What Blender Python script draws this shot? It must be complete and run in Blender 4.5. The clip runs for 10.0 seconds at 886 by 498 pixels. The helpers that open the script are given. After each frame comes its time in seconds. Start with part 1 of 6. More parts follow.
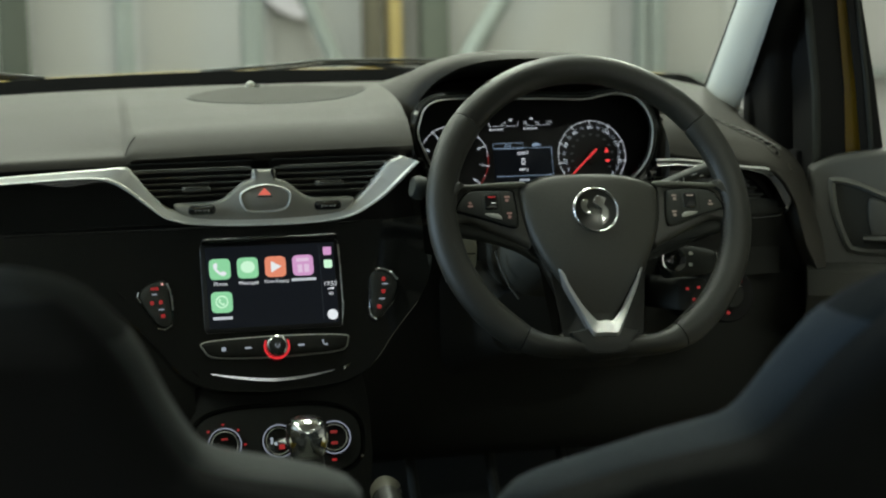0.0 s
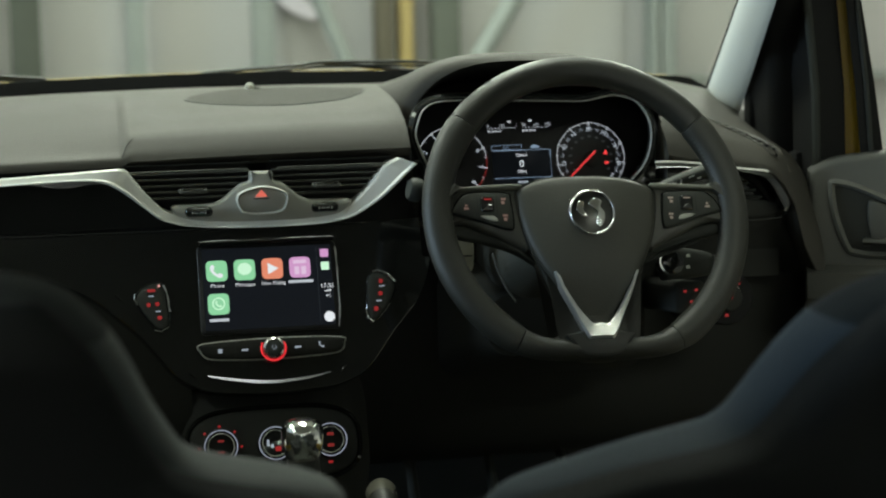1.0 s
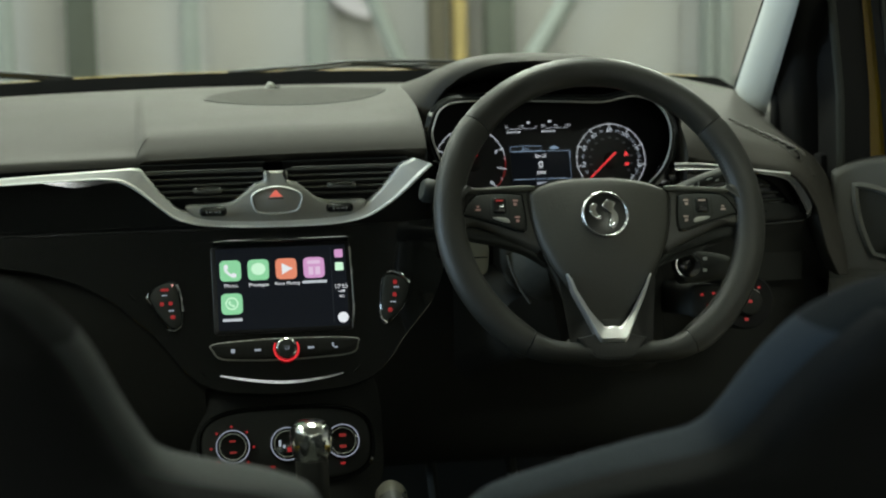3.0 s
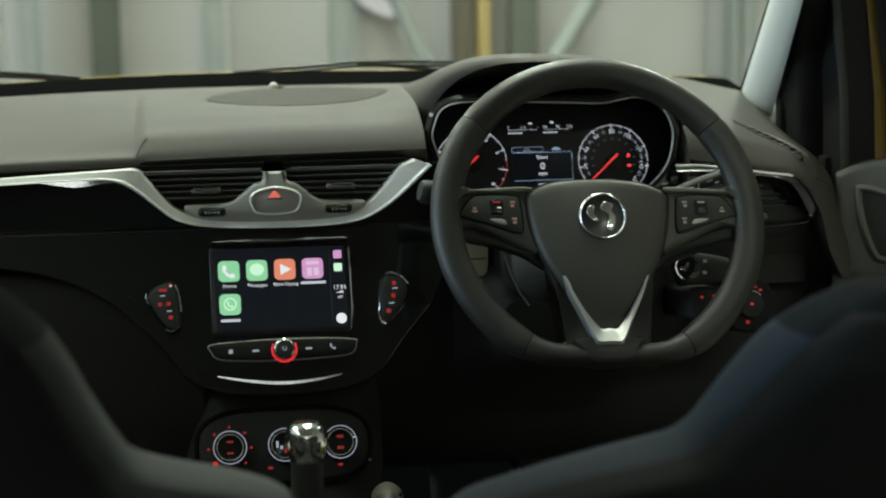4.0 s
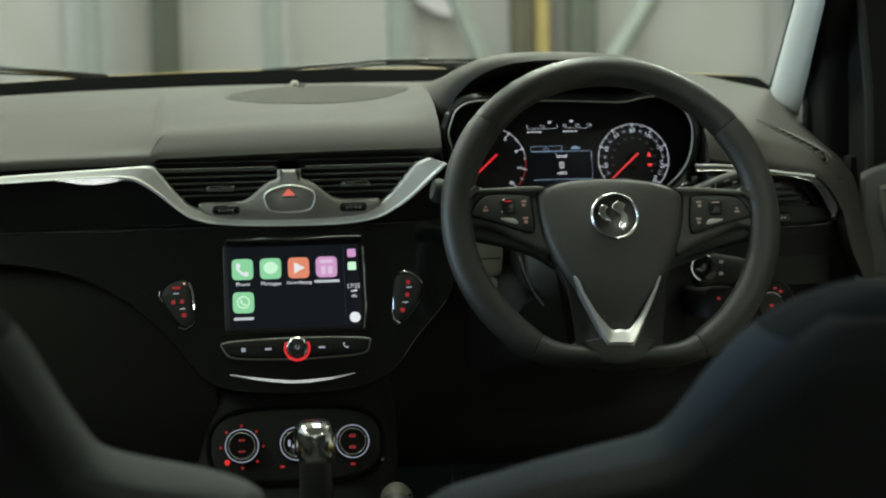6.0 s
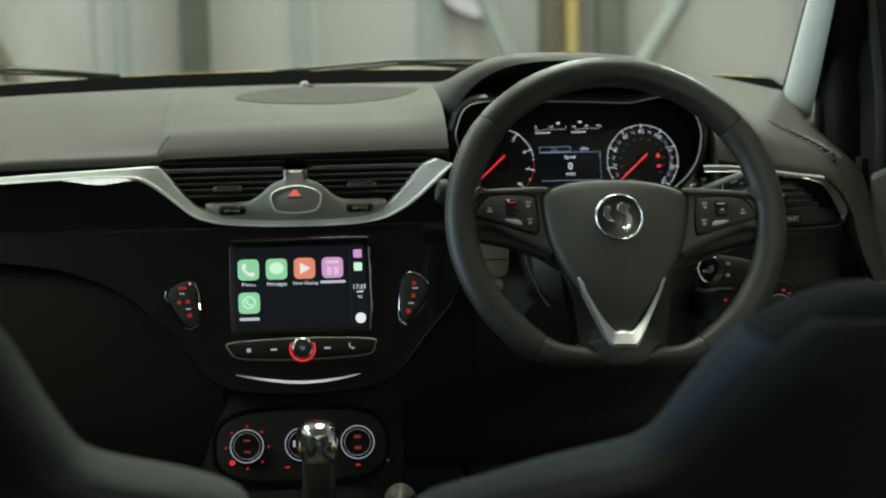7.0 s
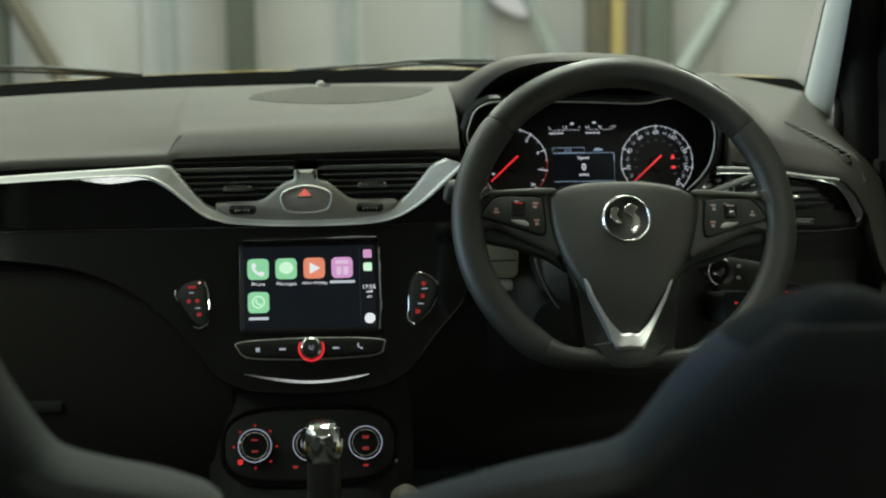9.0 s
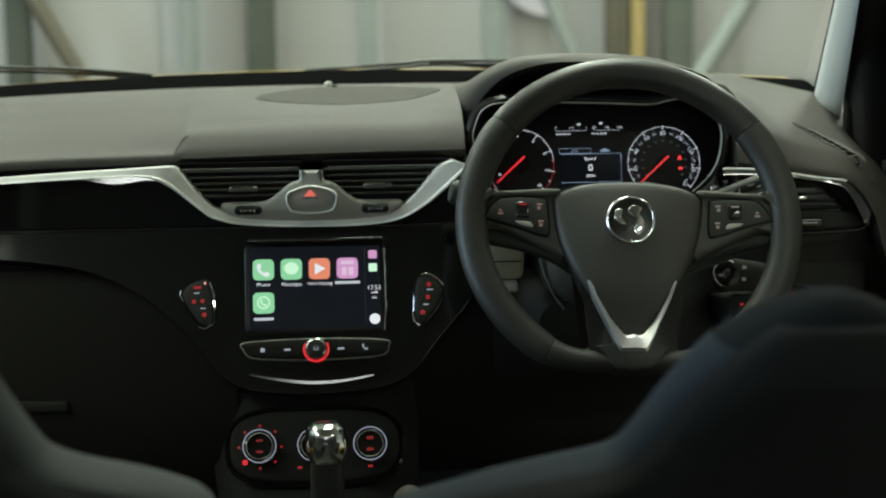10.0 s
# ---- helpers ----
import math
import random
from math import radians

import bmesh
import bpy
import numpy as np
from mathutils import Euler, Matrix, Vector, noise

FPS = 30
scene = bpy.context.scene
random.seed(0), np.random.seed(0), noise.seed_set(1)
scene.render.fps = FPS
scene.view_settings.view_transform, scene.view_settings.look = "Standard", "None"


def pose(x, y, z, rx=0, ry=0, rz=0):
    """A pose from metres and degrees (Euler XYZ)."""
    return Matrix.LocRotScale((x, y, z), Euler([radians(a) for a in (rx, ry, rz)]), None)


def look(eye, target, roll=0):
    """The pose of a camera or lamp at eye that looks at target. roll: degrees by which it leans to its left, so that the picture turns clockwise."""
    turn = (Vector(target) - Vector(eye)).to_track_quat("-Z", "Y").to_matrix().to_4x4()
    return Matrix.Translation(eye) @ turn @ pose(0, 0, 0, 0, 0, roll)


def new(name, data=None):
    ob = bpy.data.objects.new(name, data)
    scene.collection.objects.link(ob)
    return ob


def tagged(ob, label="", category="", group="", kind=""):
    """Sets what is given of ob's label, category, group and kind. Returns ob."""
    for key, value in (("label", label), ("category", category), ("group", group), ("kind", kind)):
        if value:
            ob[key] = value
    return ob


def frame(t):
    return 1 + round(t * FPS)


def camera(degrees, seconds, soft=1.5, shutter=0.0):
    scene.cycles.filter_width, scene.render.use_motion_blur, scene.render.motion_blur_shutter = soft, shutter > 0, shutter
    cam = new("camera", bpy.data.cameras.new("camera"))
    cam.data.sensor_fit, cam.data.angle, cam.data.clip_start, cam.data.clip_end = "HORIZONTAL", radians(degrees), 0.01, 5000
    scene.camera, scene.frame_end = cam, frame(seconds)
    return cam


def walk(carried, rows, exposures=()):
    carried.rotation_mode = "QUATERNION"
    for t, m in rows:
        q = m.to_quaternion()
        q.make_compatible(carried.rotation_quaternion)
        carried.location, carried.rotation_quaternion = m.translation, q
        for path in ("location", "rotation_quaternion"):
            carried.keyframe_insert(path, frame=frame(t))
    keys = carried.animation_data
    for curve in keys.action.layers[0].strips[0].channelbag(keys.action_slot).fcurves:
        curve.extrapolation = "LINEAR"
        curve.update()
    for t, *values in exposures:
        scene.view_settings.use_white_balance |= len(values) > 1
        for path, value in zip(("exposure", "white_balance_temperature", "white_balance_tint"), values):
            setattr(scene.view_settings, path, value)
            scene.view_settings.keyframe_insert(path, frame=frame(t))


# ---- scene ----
cam = camera(28.0, 10.0, soft=2.1)
PATH = [
    (0, (-0.234, -0.605, 1.175), (0.173, 1.334, 0.903), -1.2),
    (0.5, (-0.226, -0.606, 1.176), (0.174, 1.334, 0.904), -1.2),
    (1, (-0.212, -0.607, 1.176), (0.179, 1.336, 0.905), -1.2),
    (1.5, (-0.198, -0.607, 1.177), (0.181, 1.338, 0.905), -1.2),
    (2, (-0.185, -0.605, 1.176), (0.18, 1.343, 0.905), -1.1),
    (2.5, (-0.17, -0.605, 1.176), (0.173, 1.347, 0.905), -1.1),
    (4, (-0.113, -0.605, 1.177), (0.176, 1.355, 0.906), -1.0),
    (4.5, (-0.096, -0.603, 1.176), (0.176, 1.359, 0.905), -1.0),
    (5, (-0.078, -0.605, 1.175), (0.171, 1.361, 0.905), -1.0),
    (5.5, (-0.062, -0.603, 1.175), (0.171, 1.365, 0.904), -1.0),
    (7, (-0.01, -0.6, 1.173), (0.164, 1.374, 0.904), -1.0),
    (7.5, (0.006, -0.6, 1.173), (0.173, 1.375, 0.904), -1.0),
    (8, (0.02, -0.599, 1.173), (0.174, 1.376, 0.904), -0.9),
    (8.5, (0.033, -0.599, 1.173), (0.166, 1.379, 0.904), -0.9),
    (9, (0.044, -0.598, 1.173), (0.158, 1.381, 0.904), -0.9),
    (9.5, (0.057, -0.597, 1.173), (0.157, 1.382, 0.904), -0.9),
    (10, (0.066, -0.597, 1.174), (0.154, 1.382, 0.905), -0.9),
]
walk(cam, [(t, look(e, g, r)) for t, e, g, r in PATH], exposures=[(0, 0.17), (10, 0.17)])
cam.data.dof.use_dof = True
cam.data.dof.focus_distance = 2.1
cam.data.dof.aperture_fstop = 5.0

# ---- light ----
world = bpy.data.worlds.new("world")
scene.world = world
world.use_nodes = True
world.node_tree.nodes["Background"].inputs[0].default_value = (0.80, 0.90, 1.0, 1)
world.node_tree.nodes["Background"].inputs[1].default_value = 0.02


def hall_lamp(x, y, z, w, d, watts, colour):
    lamp = bpy.data.lights.new("hall_light", "AREA")
    lamp.shape, lamp.size, lamp.size_y, lamp.energy, lamp.color = "RECTANGLE", w, d, watts, colour
    ob = new("hall_light", lamp)
    ob.matrix_world = pose(x, y, z)
    return ob


LAMPS = [(-3.2, 3.4, 5.6, 0.9, 3.4, 200), (0.4, 3.4, 5.6, 0.9, 3.4, 240), (4.1, 3.4, 5.6, 0.9, 3.4, 60),
         (-3.2, 7.6, 5.6, 0.9, 3.4, 260), (0.4, 7.6, 5.6, 0.9, 3.4, 285), (4.1, 7.6, 5.6, 0.9, 3.4, 360),
         (-4.5, -2.5, 5.6, 0.9, 4.5, 110), (-2.6, -6.9, 5.6, 4.0, 0.9, 300), (3.0, -6.9, 5.6, 4.0, 0.9, 300)]
for lx, ly, lz, lw, ld, watts in LAMPS:
    hall_lamp(lx, ly, lz, lw, ld, watts, (0.89, 0.98, 0.83))


# cool side lamp added out of view on the west wall, as if daylight
lamp = bpy.data.lights.new("cool_side_light", "AREA")
lamp.shape, lamp.size, lamp.size_y, lamp.energy, lamp.color = "RECTANGLE", 4.0, 2.4, 780, (0.60, 0.82, 1.0)
new("cool_side_light", lamp).matrix_world = look((-11.9, 0.8, 3.0), (0, 0.8, 2.0))

# two unseen tube lamps added behind the car for highlights on the dash
HIGHLIGHT_TUBES = [(-1.55, 1.92, 1.6, 26.0), (0.1, 2.35, 1.9, 5.0)]
for wx, wz, wide, watts in HIGHLIGHT_TUBES:
    lamp = bpy.data.lights.new("highlight_tube_light", "AREA")
    lamp.shape, lamp.size, lamp.size_y, lamp.energy, lamp.color = "RECTANGLE", wide, 0.20, watts, (0.95, 1.0, 0.95)
    new("highlight_tube_light", lamp).matrix_world = look((wx, -8.85, wz), (wx, 0, wz))


# ---- materials ----
def mat(name, colour, rough=0.5, metal=0.0, grain=0.0, scale=60.0, vary=0.0, coat=0.0, spec=0.5, emit=None, strength=0.0, sheen=0.0, rvary=0.0, big=6.0):
    m = bpy.data.materials.new(name)
    m.use_nodes = True
    nt = m.node_tree
    b = nt.nodes["Principled BSDF"]
    b.inputs["Base Color"].default_value = (*colour, 1)
    b.inputs["Roughness"].default_value = rough
    b.inputs["Metallic"].default_value = metal
    b.inputs["Specular IOR Level"].default_value = spec
    b.inputs["Coat Weight"].default_value = coat
    b.inputs["Coat Roughness"].default_value = 0.05
    b.inputs["Sheen Weight"].default_value = sheen
    if emit:
        b.inputs["Emission Color"].default_value = (*emit, 1)
        b.inputs["Emission Strength"].default_value = strength
    if grain or vary or rvary:
        co = nt.nodes.new("ShaderNodeTexCoord")
        fine = nt.nodes.new("ShaderNodeTexNoise")
        fine.inputs["Scale"].default_value, fine.inputs["Detail"].default_value = scale, 3
        wide = nt.nodes.new("ShaderNodeTexNoise")
        wide.inputs["Scale"].default_value, wide.inputs["Detail"].default_value = big, 5
        nt.links.new(co.outputs["Object"], fine.inputs["Vector"])
        nt.links.new(co.outputs["Object"], wide.inputs["Vector"])
        if grain:
            bump = nt.nodes.new("ShaderNodeBump")
            bump.inputs["Strength"].default_value, bump.inputs["Distance"].default_value = grain, 0.001
            nt.links.new(fine.outputs["Fac"], bump.inputs["Height"])
            nt.links.new(bump.outputs["Normal"], b.inputs["Normal"])
        if vary:
            ramp = nt.nodes.new("ShaderNodeMix")
            ramp.data_type = "RGBA"
            ramp.inputs[6].default_value = (*[c * (1 - vary) for c in colour], 1)
            ramp.inputs[7].default_value = (*[min(1, c * (1 + vary)) for c in colour], 1)
            nt.links.new(wide.outputs["Fac"], ramp.inputs[0])
            nt.links.new(ramp.outputs[2], b.inputs["Base Color"])
        if rvary:
            rng = nt.nodes.new("ShaderNodeMapRange")
            rng.inputs["To Min"].default_value, rng.inputs["To Max"].default_value = max(0.02, rough - rvary), rough + rvary
            nt.links.new(wide.outputs["Fac"], rng.inputs["Value"])
            nt.links.new(rng.outputs["Result"], b.inputs["Roughness"])
    return m


def glow(name, colour, strength):
    return mat(name, (0.01, 0.01, 0.01), 0.4, emit=colour, strength=strength)


def clear_glass(name, tint=(0.93, 0.96, 0.93)):
    m = bpy.data.materials.new(name)
    m.use_nodes = True
    nt = m.node_tree
    nt.nodes.remove(nt.nodes["Principled BSDF"])
    t, g, mix = (nt.nodes.new("ShaderNode" + k) for k in ("BsdfTransparent", "BsdfGlossy", "MixShader"))
    t.inputs[0].default_value = (*tint, 1)
    g.inputs["Roughness"].default_value = 0.02
    mix.inputs[0].default_value = 0.025
    nt.links.new(t.outputs[0], mix.inputs[1])
    nt.links.new(g.outputs[0], mix.inputs[2])
    nt.links.new(mix.outputs[0], nt.nodes["Material Output"].inputs[0])
    return m


PAD = mat("soft_dash_plastic", (0.040, 0.037, 0.030), 0.62, spec=0.3, grain=0.35, scale=700, vary=0.10, rvary=0.05)
DARK = mat("dark_grained_plastic", (0.0245, 0.0268, 0.0225), 0.6, spec=0.3, grain=0.3, scale=700, vary=0.12)
MATTE = mat("matte_black", (0.030, 0.0308, 0.0280), 0.85, vary=0.1, spec=0.12)
LOWER = mat("lower_dash_plastic", (0.022, 0.0218, 0.0190), 0.85, vary=0.12, spec=0.12)
GLOSS = mat("piano_black", (0.010, 0.0104, 0.0096), 0.08, coat=0.2, rvary=0.03, vary=0.1)
SLAT = mat("vent_slat_plastic", (0.130, 0.130, 0.115), 0.36, vary=0.1)
# pale diffuse colour in place of the light a chrome ring reflects
RING_GLINT = mat("pale_ring_glint", (0.45, 0.45, 0.42), 0.3, vary=0.05)
SILVER = mat("satin_silver", (0.80, 0.80, 0.75), 0.32, metal=0.10, grain=0.05, scale=900, vary=0.04, rvary=0.05)
SATIN = mat("satin_grey_paint", (0.38, 0.38, 0.335), 0.40, metal=0.10, grain=0.05, scale=900, vary=0.05)
BRIGHT = mat("brushed_metal", (0.66, 0.66, 0.64), 0.32, metal=0.85, rvary=0.05, vary=0.04)
CHROME = mat("chrome", (0.78, 0.78, 0.76), 0.08, metal=1.0, rvary=0.03)
LEATHER = mat("black_leather", (0.0225, 0.0226, 0.0176), 0.48, grain=0.45, scale=650, vary=0.16, rvary=0.07, spec=0.5)
LEATHER_FLAT = mat("smooth_black_leather", (0.0175, 0.0177, 0.0142), 0.42, grain=0.2, scale=600, vary=0.16, rvary=0.07, spec=0.5)
COVER = mat("moulded_cover", (0.036, 0.036, 0.028), 0.52, grain=0.45, scale=600, vary=0.08)
FABRIC = mat("dark_seat_fabric", (0.0175, 0.0185, 0.019), 0.95, grain=0.6, scale=900, vary=0.15, spec=0.15)
FABRIC_EDGE = mat("seat_bolster_fabric", (0.031, 0.043, 0.054), 0.9, grain=0.5, scale=700, vary=0.12, spec=0.2)
# the next two are darker copies of the bolster fabrics, holding roof shade
FABRIC_SHADED = mat("shaded_seat_fabric", (0.0150, 0.0185, 0.0205), 0.95, grain=0.5, scale=900, vary=0.15, spec=0.1)
FABRIC_GREY_SHADED = mat("shaded_grey_fabric", (0.041, 0.046, 0.046), 0.9, grain=0.5, scale=700, vary=0.12, spec=0.2)
FABRIC_GREY = mat("grey_bolster_fabric", (0.050, 0.062, 0.060), 0.85, grain=0.5, scale=700, vary=0.12, sheen=0.15)
PILLAR = mat("pale_pillar_trim", (0.45, 0.47, 0.45), 0.7, grain=0.25, scale=500, vary=0.04)
RUBBER = mat("rubber_seal", (0.011, 0.011, 0.011), 0.75, vary=0.15, spec=0.15)
COWL = mat("cowl_black", (0.005, 0.005, 0.005), 0.95, vary=0.2, spec=0.0)
YELLOW = mat("yellow_car_paint", (0.38, 0.24, 0.006), 0.3, coat=1.0, vary=0.04)
DOORTRIM = mat("door_trim_plastic", (0.060, 0.060, 0.052), 0.6, grain=0.35, scale=650, vary=0.08)
WIPER = mat("wiper_black", (0.015, 0.015, 0.015), 0.5, vary=0.1)
STITCH = mat("grey_thread", (0.12, 0.12, 0.11), 0.8, vary=0.1)
MARK = mat("white_print", (0.62, 0.62, 0.60), 0.6)
DISPLAY = mat("display_ground", (0.008, 0.008, 0.010), 0.4, spec=0.15, emit=(0.35, 0.5, 0.75), strength=0.004)
CLUSTER = mat("cluster_lens", (0.018, 0.018, 0.018), 0.5, spec=0.2, vary=0.1)
WHITE_L = glow("lit_white", (0.85, 0.93, 1.0), 0.50)
TEXT_L = glow("lit_text", (0.88, 0.94, 1.0), 0.85)
DIM_L = glow("lit_dim_white", (0.75, 0.86, 1.0), 0.34)
NUMERAL_L = glow("lit_numerals", (0.80, 0.90, 1.0), 0.58)
BLUE_L = glow("lit_blue_white", (0.50, 0.72, 1.0), 0.35)
RED_L = glow("lit_red", (1.0, 0.035, 0.045), 0.72)
RED_DIM = glow("lit_dim_red", (1.0, 0.045, 0.05), 0.23)
RED_FAINT = glow("lit_faint_red", (1.0, 0.06, 0.06), 0.14)
AMBER_L = glow("lit_amber", (1.0, 0.62, 0.02), 0.6)
HAZARD_L = glow("lit_hazard_red", (1.0, 0.20, 0.14), 0.62)
GREEN_I = glow("icon_green", (0.30, 0.75, 0.40), 0.75)
MSG_I = glow("icon_mint", (0.62, 0.95, 0.68), 0.85)
ORANGE_I = glow("icon_orange", (0.88, 0.29, 0.17), 0.75)
VIOLET_I = glow("icon_violet", (0.72, 0.36, 0.66), 0.75)
PALE_I = glow("icon_white", (0.92, 0.97, 1.0), 0.74)
GLASS = clear_glass("windscreen_glass")
WALLMAT = mat("pale_wall_sheet", (0.31, 0.297, 0.29), 0.7, grain=0.2, scale=12, vary=0.05, big=1.3)
STEEL_D = mat("dark_green_steel", (0.038, 0.042, 0.031), 0.6, grain=0.2, scale=40, vary=0.15)
STEEL_M = mat("grey_green_steel", (0.070, 0.076, 0.060), 0.6, grain=0.2, scale=40, vary=0.15)
STEEL_G = mat("grey_steel", (0.17, 0.18, 0.17), 0.55, grain=0.2, scale=40, vary=0.12)
STEEL_Y = mat("yellow_painted_steel", (0.28, 0.205, 0.075), 0.55, vary=0.12)
STEEL_B = mat("brown_steel", (0.065, 0.054, 0.034), 0.65, vary=0.2)
CONCRETE = mat("hall_concrete", (0.30, 0.29, 0.27), 0.75, grain=0.5, scale=30, vary=0.2, big=0.8)
CEILING = mat("hall_ceiling_sheet", (0.45, 0.45, 0.42), 0.8, vary=0.08)
CARPET = mat("black_carpet", (0.032, 0.032, 0.031), 0.95, grain=0.8, scale=900, vary=0.2)
# pale tone chosen to bounce fill light into the cabin
FILL_LINER = mat("pale_fill_liner", (0.42, 0.42, 0.40), 0.9, grain=0.4, scale=500, vary=0.06)
LINER = mat("dark_liner", (0.05, 0.05, 0.05), 0.9, grain=0.4, scale=500, vary=0.08)


# ---- mesh helpers ----
WORLD = {}


def thing(name, at, label, category, group="", kind=""):
    ob = new(name)
    ob.empty_display_size = 0.05
    ob.location = at
    WORLD[ob] = Matrix.Translation(at)
    return tagged(ob, label, category, group, kind)


def finish(bm, name, material, smooth=True, angle=40):
    bmesh.ops.recalc_face_normals(bm, faces=bm.faces[:])
    me = bpy.data.meshes.new(name)
    bm.to_mesh(me)
    bm.free()
    me.materials.append(material)
    if smooth:
        me.shade_smooth()
        me.set_sharp_from_angle(angle=radians(angle))
    return me


def part(name, bm, material, parent, label="", smooth=True, angle=40):
    ob = new(name, finish(bm, name, material, smooth, angle))
    ob.parent = parent
    ob.matrix_parent_inverse = WORLD.get(parent, Matrix()).inverted()
    return tagged(ob, label)


def single(name, bm, material, label, category, kind="", group="", smooth=True):
    return tagged(new(name, finish(bm, name, material, smooth)), label, category, group, kind)


def spline(pts, n=6, closed=True):
    pts = [Vector(p) for p in pts]
    k, out = len(pts), []
    for i in range(k if closed else k - 1):
        if closed:
            a, b, c, d = (pts[(i + j) % k] for j in (-1, 0, 1, 2))
        else:
            a, b, c, d = (pts[min(max(i + j, 0), k - 1)] for j in (-1, 0, 1, 2))
        for s in range(n):
            t = s / n
            out.append(0.5 * ((2 * b) + (c - a) * t + (2 * a - 5 * b + 4 * c - d) * t * t + (3 * b - a - 3 * c + d) * t ** 3))
    if not closed:
        out.append(pts[-1])
    return out


def rrect(w, h, r, cx=0, cy=0, n=5):
    out = []
    for sx, sy, a0 in ((1, 1, 0), (-1, 1, 90), (-1, -1, 180), (1, -1, 270)):
        for i in range(n + 1):
            a = radians(a0 + 90 * i / n)
            out.append((cx + sx * (w / 2 - r) + r * math.cos(a), cy + sy * (h / 2 - r) + r * math.sin(a)))
    return out


def circle(r, n=32, cx=0, cy=0):
    return [(cx + r * math.cos(2 * math.pi * i / n), cy + r * math.sin(2 * math.pi * i / n)) for i in range(n)]


def area2(p):
    return sum(p[i][0] * p[(i + 1) % len(p)][1] - p[(i + 1) % len(p)][0] * p[i][1] for i in range(len(p))) / 2


def inset(p, d):
    """The closed outline p drawn in by d."""
    s, out, k = (1 if area2(p) > 0 else -1), [], len(p)
    for i in range(k):
        a, b, c = Vector(p[i - 1][:2]), Vector(p[i][:2]), Vector(p[(i + 1) % k][:2])
        n1, n2 = (b - a).orthogonal().normalized() * s, (c - b).orthogonal().normalized() * s
        m = n1 + n2
        m = m.normalized() if m.length > 1e-6 else n1
        out.append(tuple(b + m * d / max(0.5, m.dot(n1))))
    return out


def frame_at(origin, u, v):
    u, v = Vector(u).normalized(), Vector(v).normalized()
    n = u.cross(v)
    return lambda a, b, w=0.0: Vector(origin) + u * a + v * b + n * w


def ring_faces(bm, rings, closed=True, cap0=False, cap1=False):
    vs = [[bm.verts.new(p) for p in r] for r in rings]
    k = len(vs[0])
    for a, b in zip(vs, vs[1:]):
        for i in range(k if closed else k - 1):
            j = (i + 1) % k
            bm.faces.new((a[i], a[j], b[j], b[i]))
    for flag, r in ((cap0, vs[0]), (cap1, vs[-1])):
        if flag:
            f = bm.faces.new(r)
            if k > 4:
                bmesh.ops.triangulate(bm, faces=[f], ngon_method="EAR_CLIP")
    return vs


def plate(pts, at, depth, bevel=0.001, base=0.0, dome=0.0, bm=None):
    """A solid plate of outline pts on the frame at, from base to base + depth, with a rounded front edge."""
    bm = bm or bmesh.new()
    p = [q[:2] for q in pts]
    if bevel:
        i1, i2 = inset(p, bevel * 0.35), inset(p, bevel)
        rings = [[at(*q, base) for q in p], [at(*q, base + depth - bevel) for q in p], [at(*q, base + depth - 0.35 * bevel) for q in i1], [at(*q, base + depth) for q in i2]]
        p = i2
    else:
        rings = [[at(*q, base) for q in p], [at(*q, base + depth) for q in p]]
    if dome:
        cx, cy = sum(q[0] for q in p) / len(p), sum(q[1] for q in p) / len(p)
        for s in (0.75, 0.5, 0.25, 0.08):
            rings.append([at(cx + (q[0] - cx) * s, cy + (q[1] - cy) * s, base + depth + dome * (1 - s * s)) for q in p])
    ring_faces(bm, rings, True, True, True)
    return bm


def band(outer, inner, at, depth, base=0.0, bulge=0.0, bm=None):
    """A ring between two outlines with the same number of points."""
    bm = bm or bmesh.new()
    mid = [((a[0] + b[0]) / 2, (a[1] + b[1]) / 2) for a, b in zip(outer, inner)]
    rings = [[at(*q[:2], base) for q in outer], [at(*q[:2], base + depth) for q in outer], [at(*q, base + depth + bulge) for q in mid],
             [at(*q[:2], base + depth) for q in inner], [at(*q[:2], base) for q in inner]]
    rings.append(rings[0])
    vs = ring_faces(bm, rings, True)
    bmesh.ops.remove_doubles(bm, verts=bm.verts[:], dist=1e-6)
    return bm


def tube(path, r, n=10, closed=False, bm=None, squash=1.0, up=(0, 0, 1), taper=None):
    bm = bm or bmesh.new()
    path = [Vector(p) for p in path]
    rings, k = [], len(path)
    for i, p in enumerate(path):
        a, b = (path[i - 1], path[(i + 1) % k]) if closed else (path[max(i - 1, 0)], path[min(i + 1, k - 1)])
        d = (b - a).normalized()
        s = d.cross(Vector(up))
        s = s.normalized() if s.length > 1e-5 else d.orthogonal().normalized()
        t = s.cross(d)
        rr = r * (taper[i] if taper else 1)
        rings.append([p + s * rr * math.cos(2 * math.pi * j / n) + t * rr * squash * math.sin(2 * math.pi * j / n) for j in range(n)])
    if closed:
        rings.append(rings[0])
        ring_faces(bm, rings, True)
        bmesh.ops.remove_doubles(bm, verts=bm.verts[:], dist=1e-7)
    else:
        ring_faces(bm, rings, True, True, True)
    return bm


def box(lo, hi, bevel=0.0, bm=None):
    own = bmesh.new()
    bmesh.ops.create_cube(own, size=1, matrix=Matrix.LocRotScale([(a + b) / 2 for a, b in zip(lo, hi)], None, [abs(b - a) for a, b in zip(lo, hi)]))
    if bevel:
        bmesh.ops.bevel(own, geom=own.edges[:], offset=bevel, segments=2, affect="EDGES", profile=0.6)
    if bm is None:
        return own
    me = bpy.data.meshes.new("tmp")
    own.to_mesh(me)
    own.free()
    bm.from_mesh(me)
    bpy.data.meshes.remove(me)
    return bm


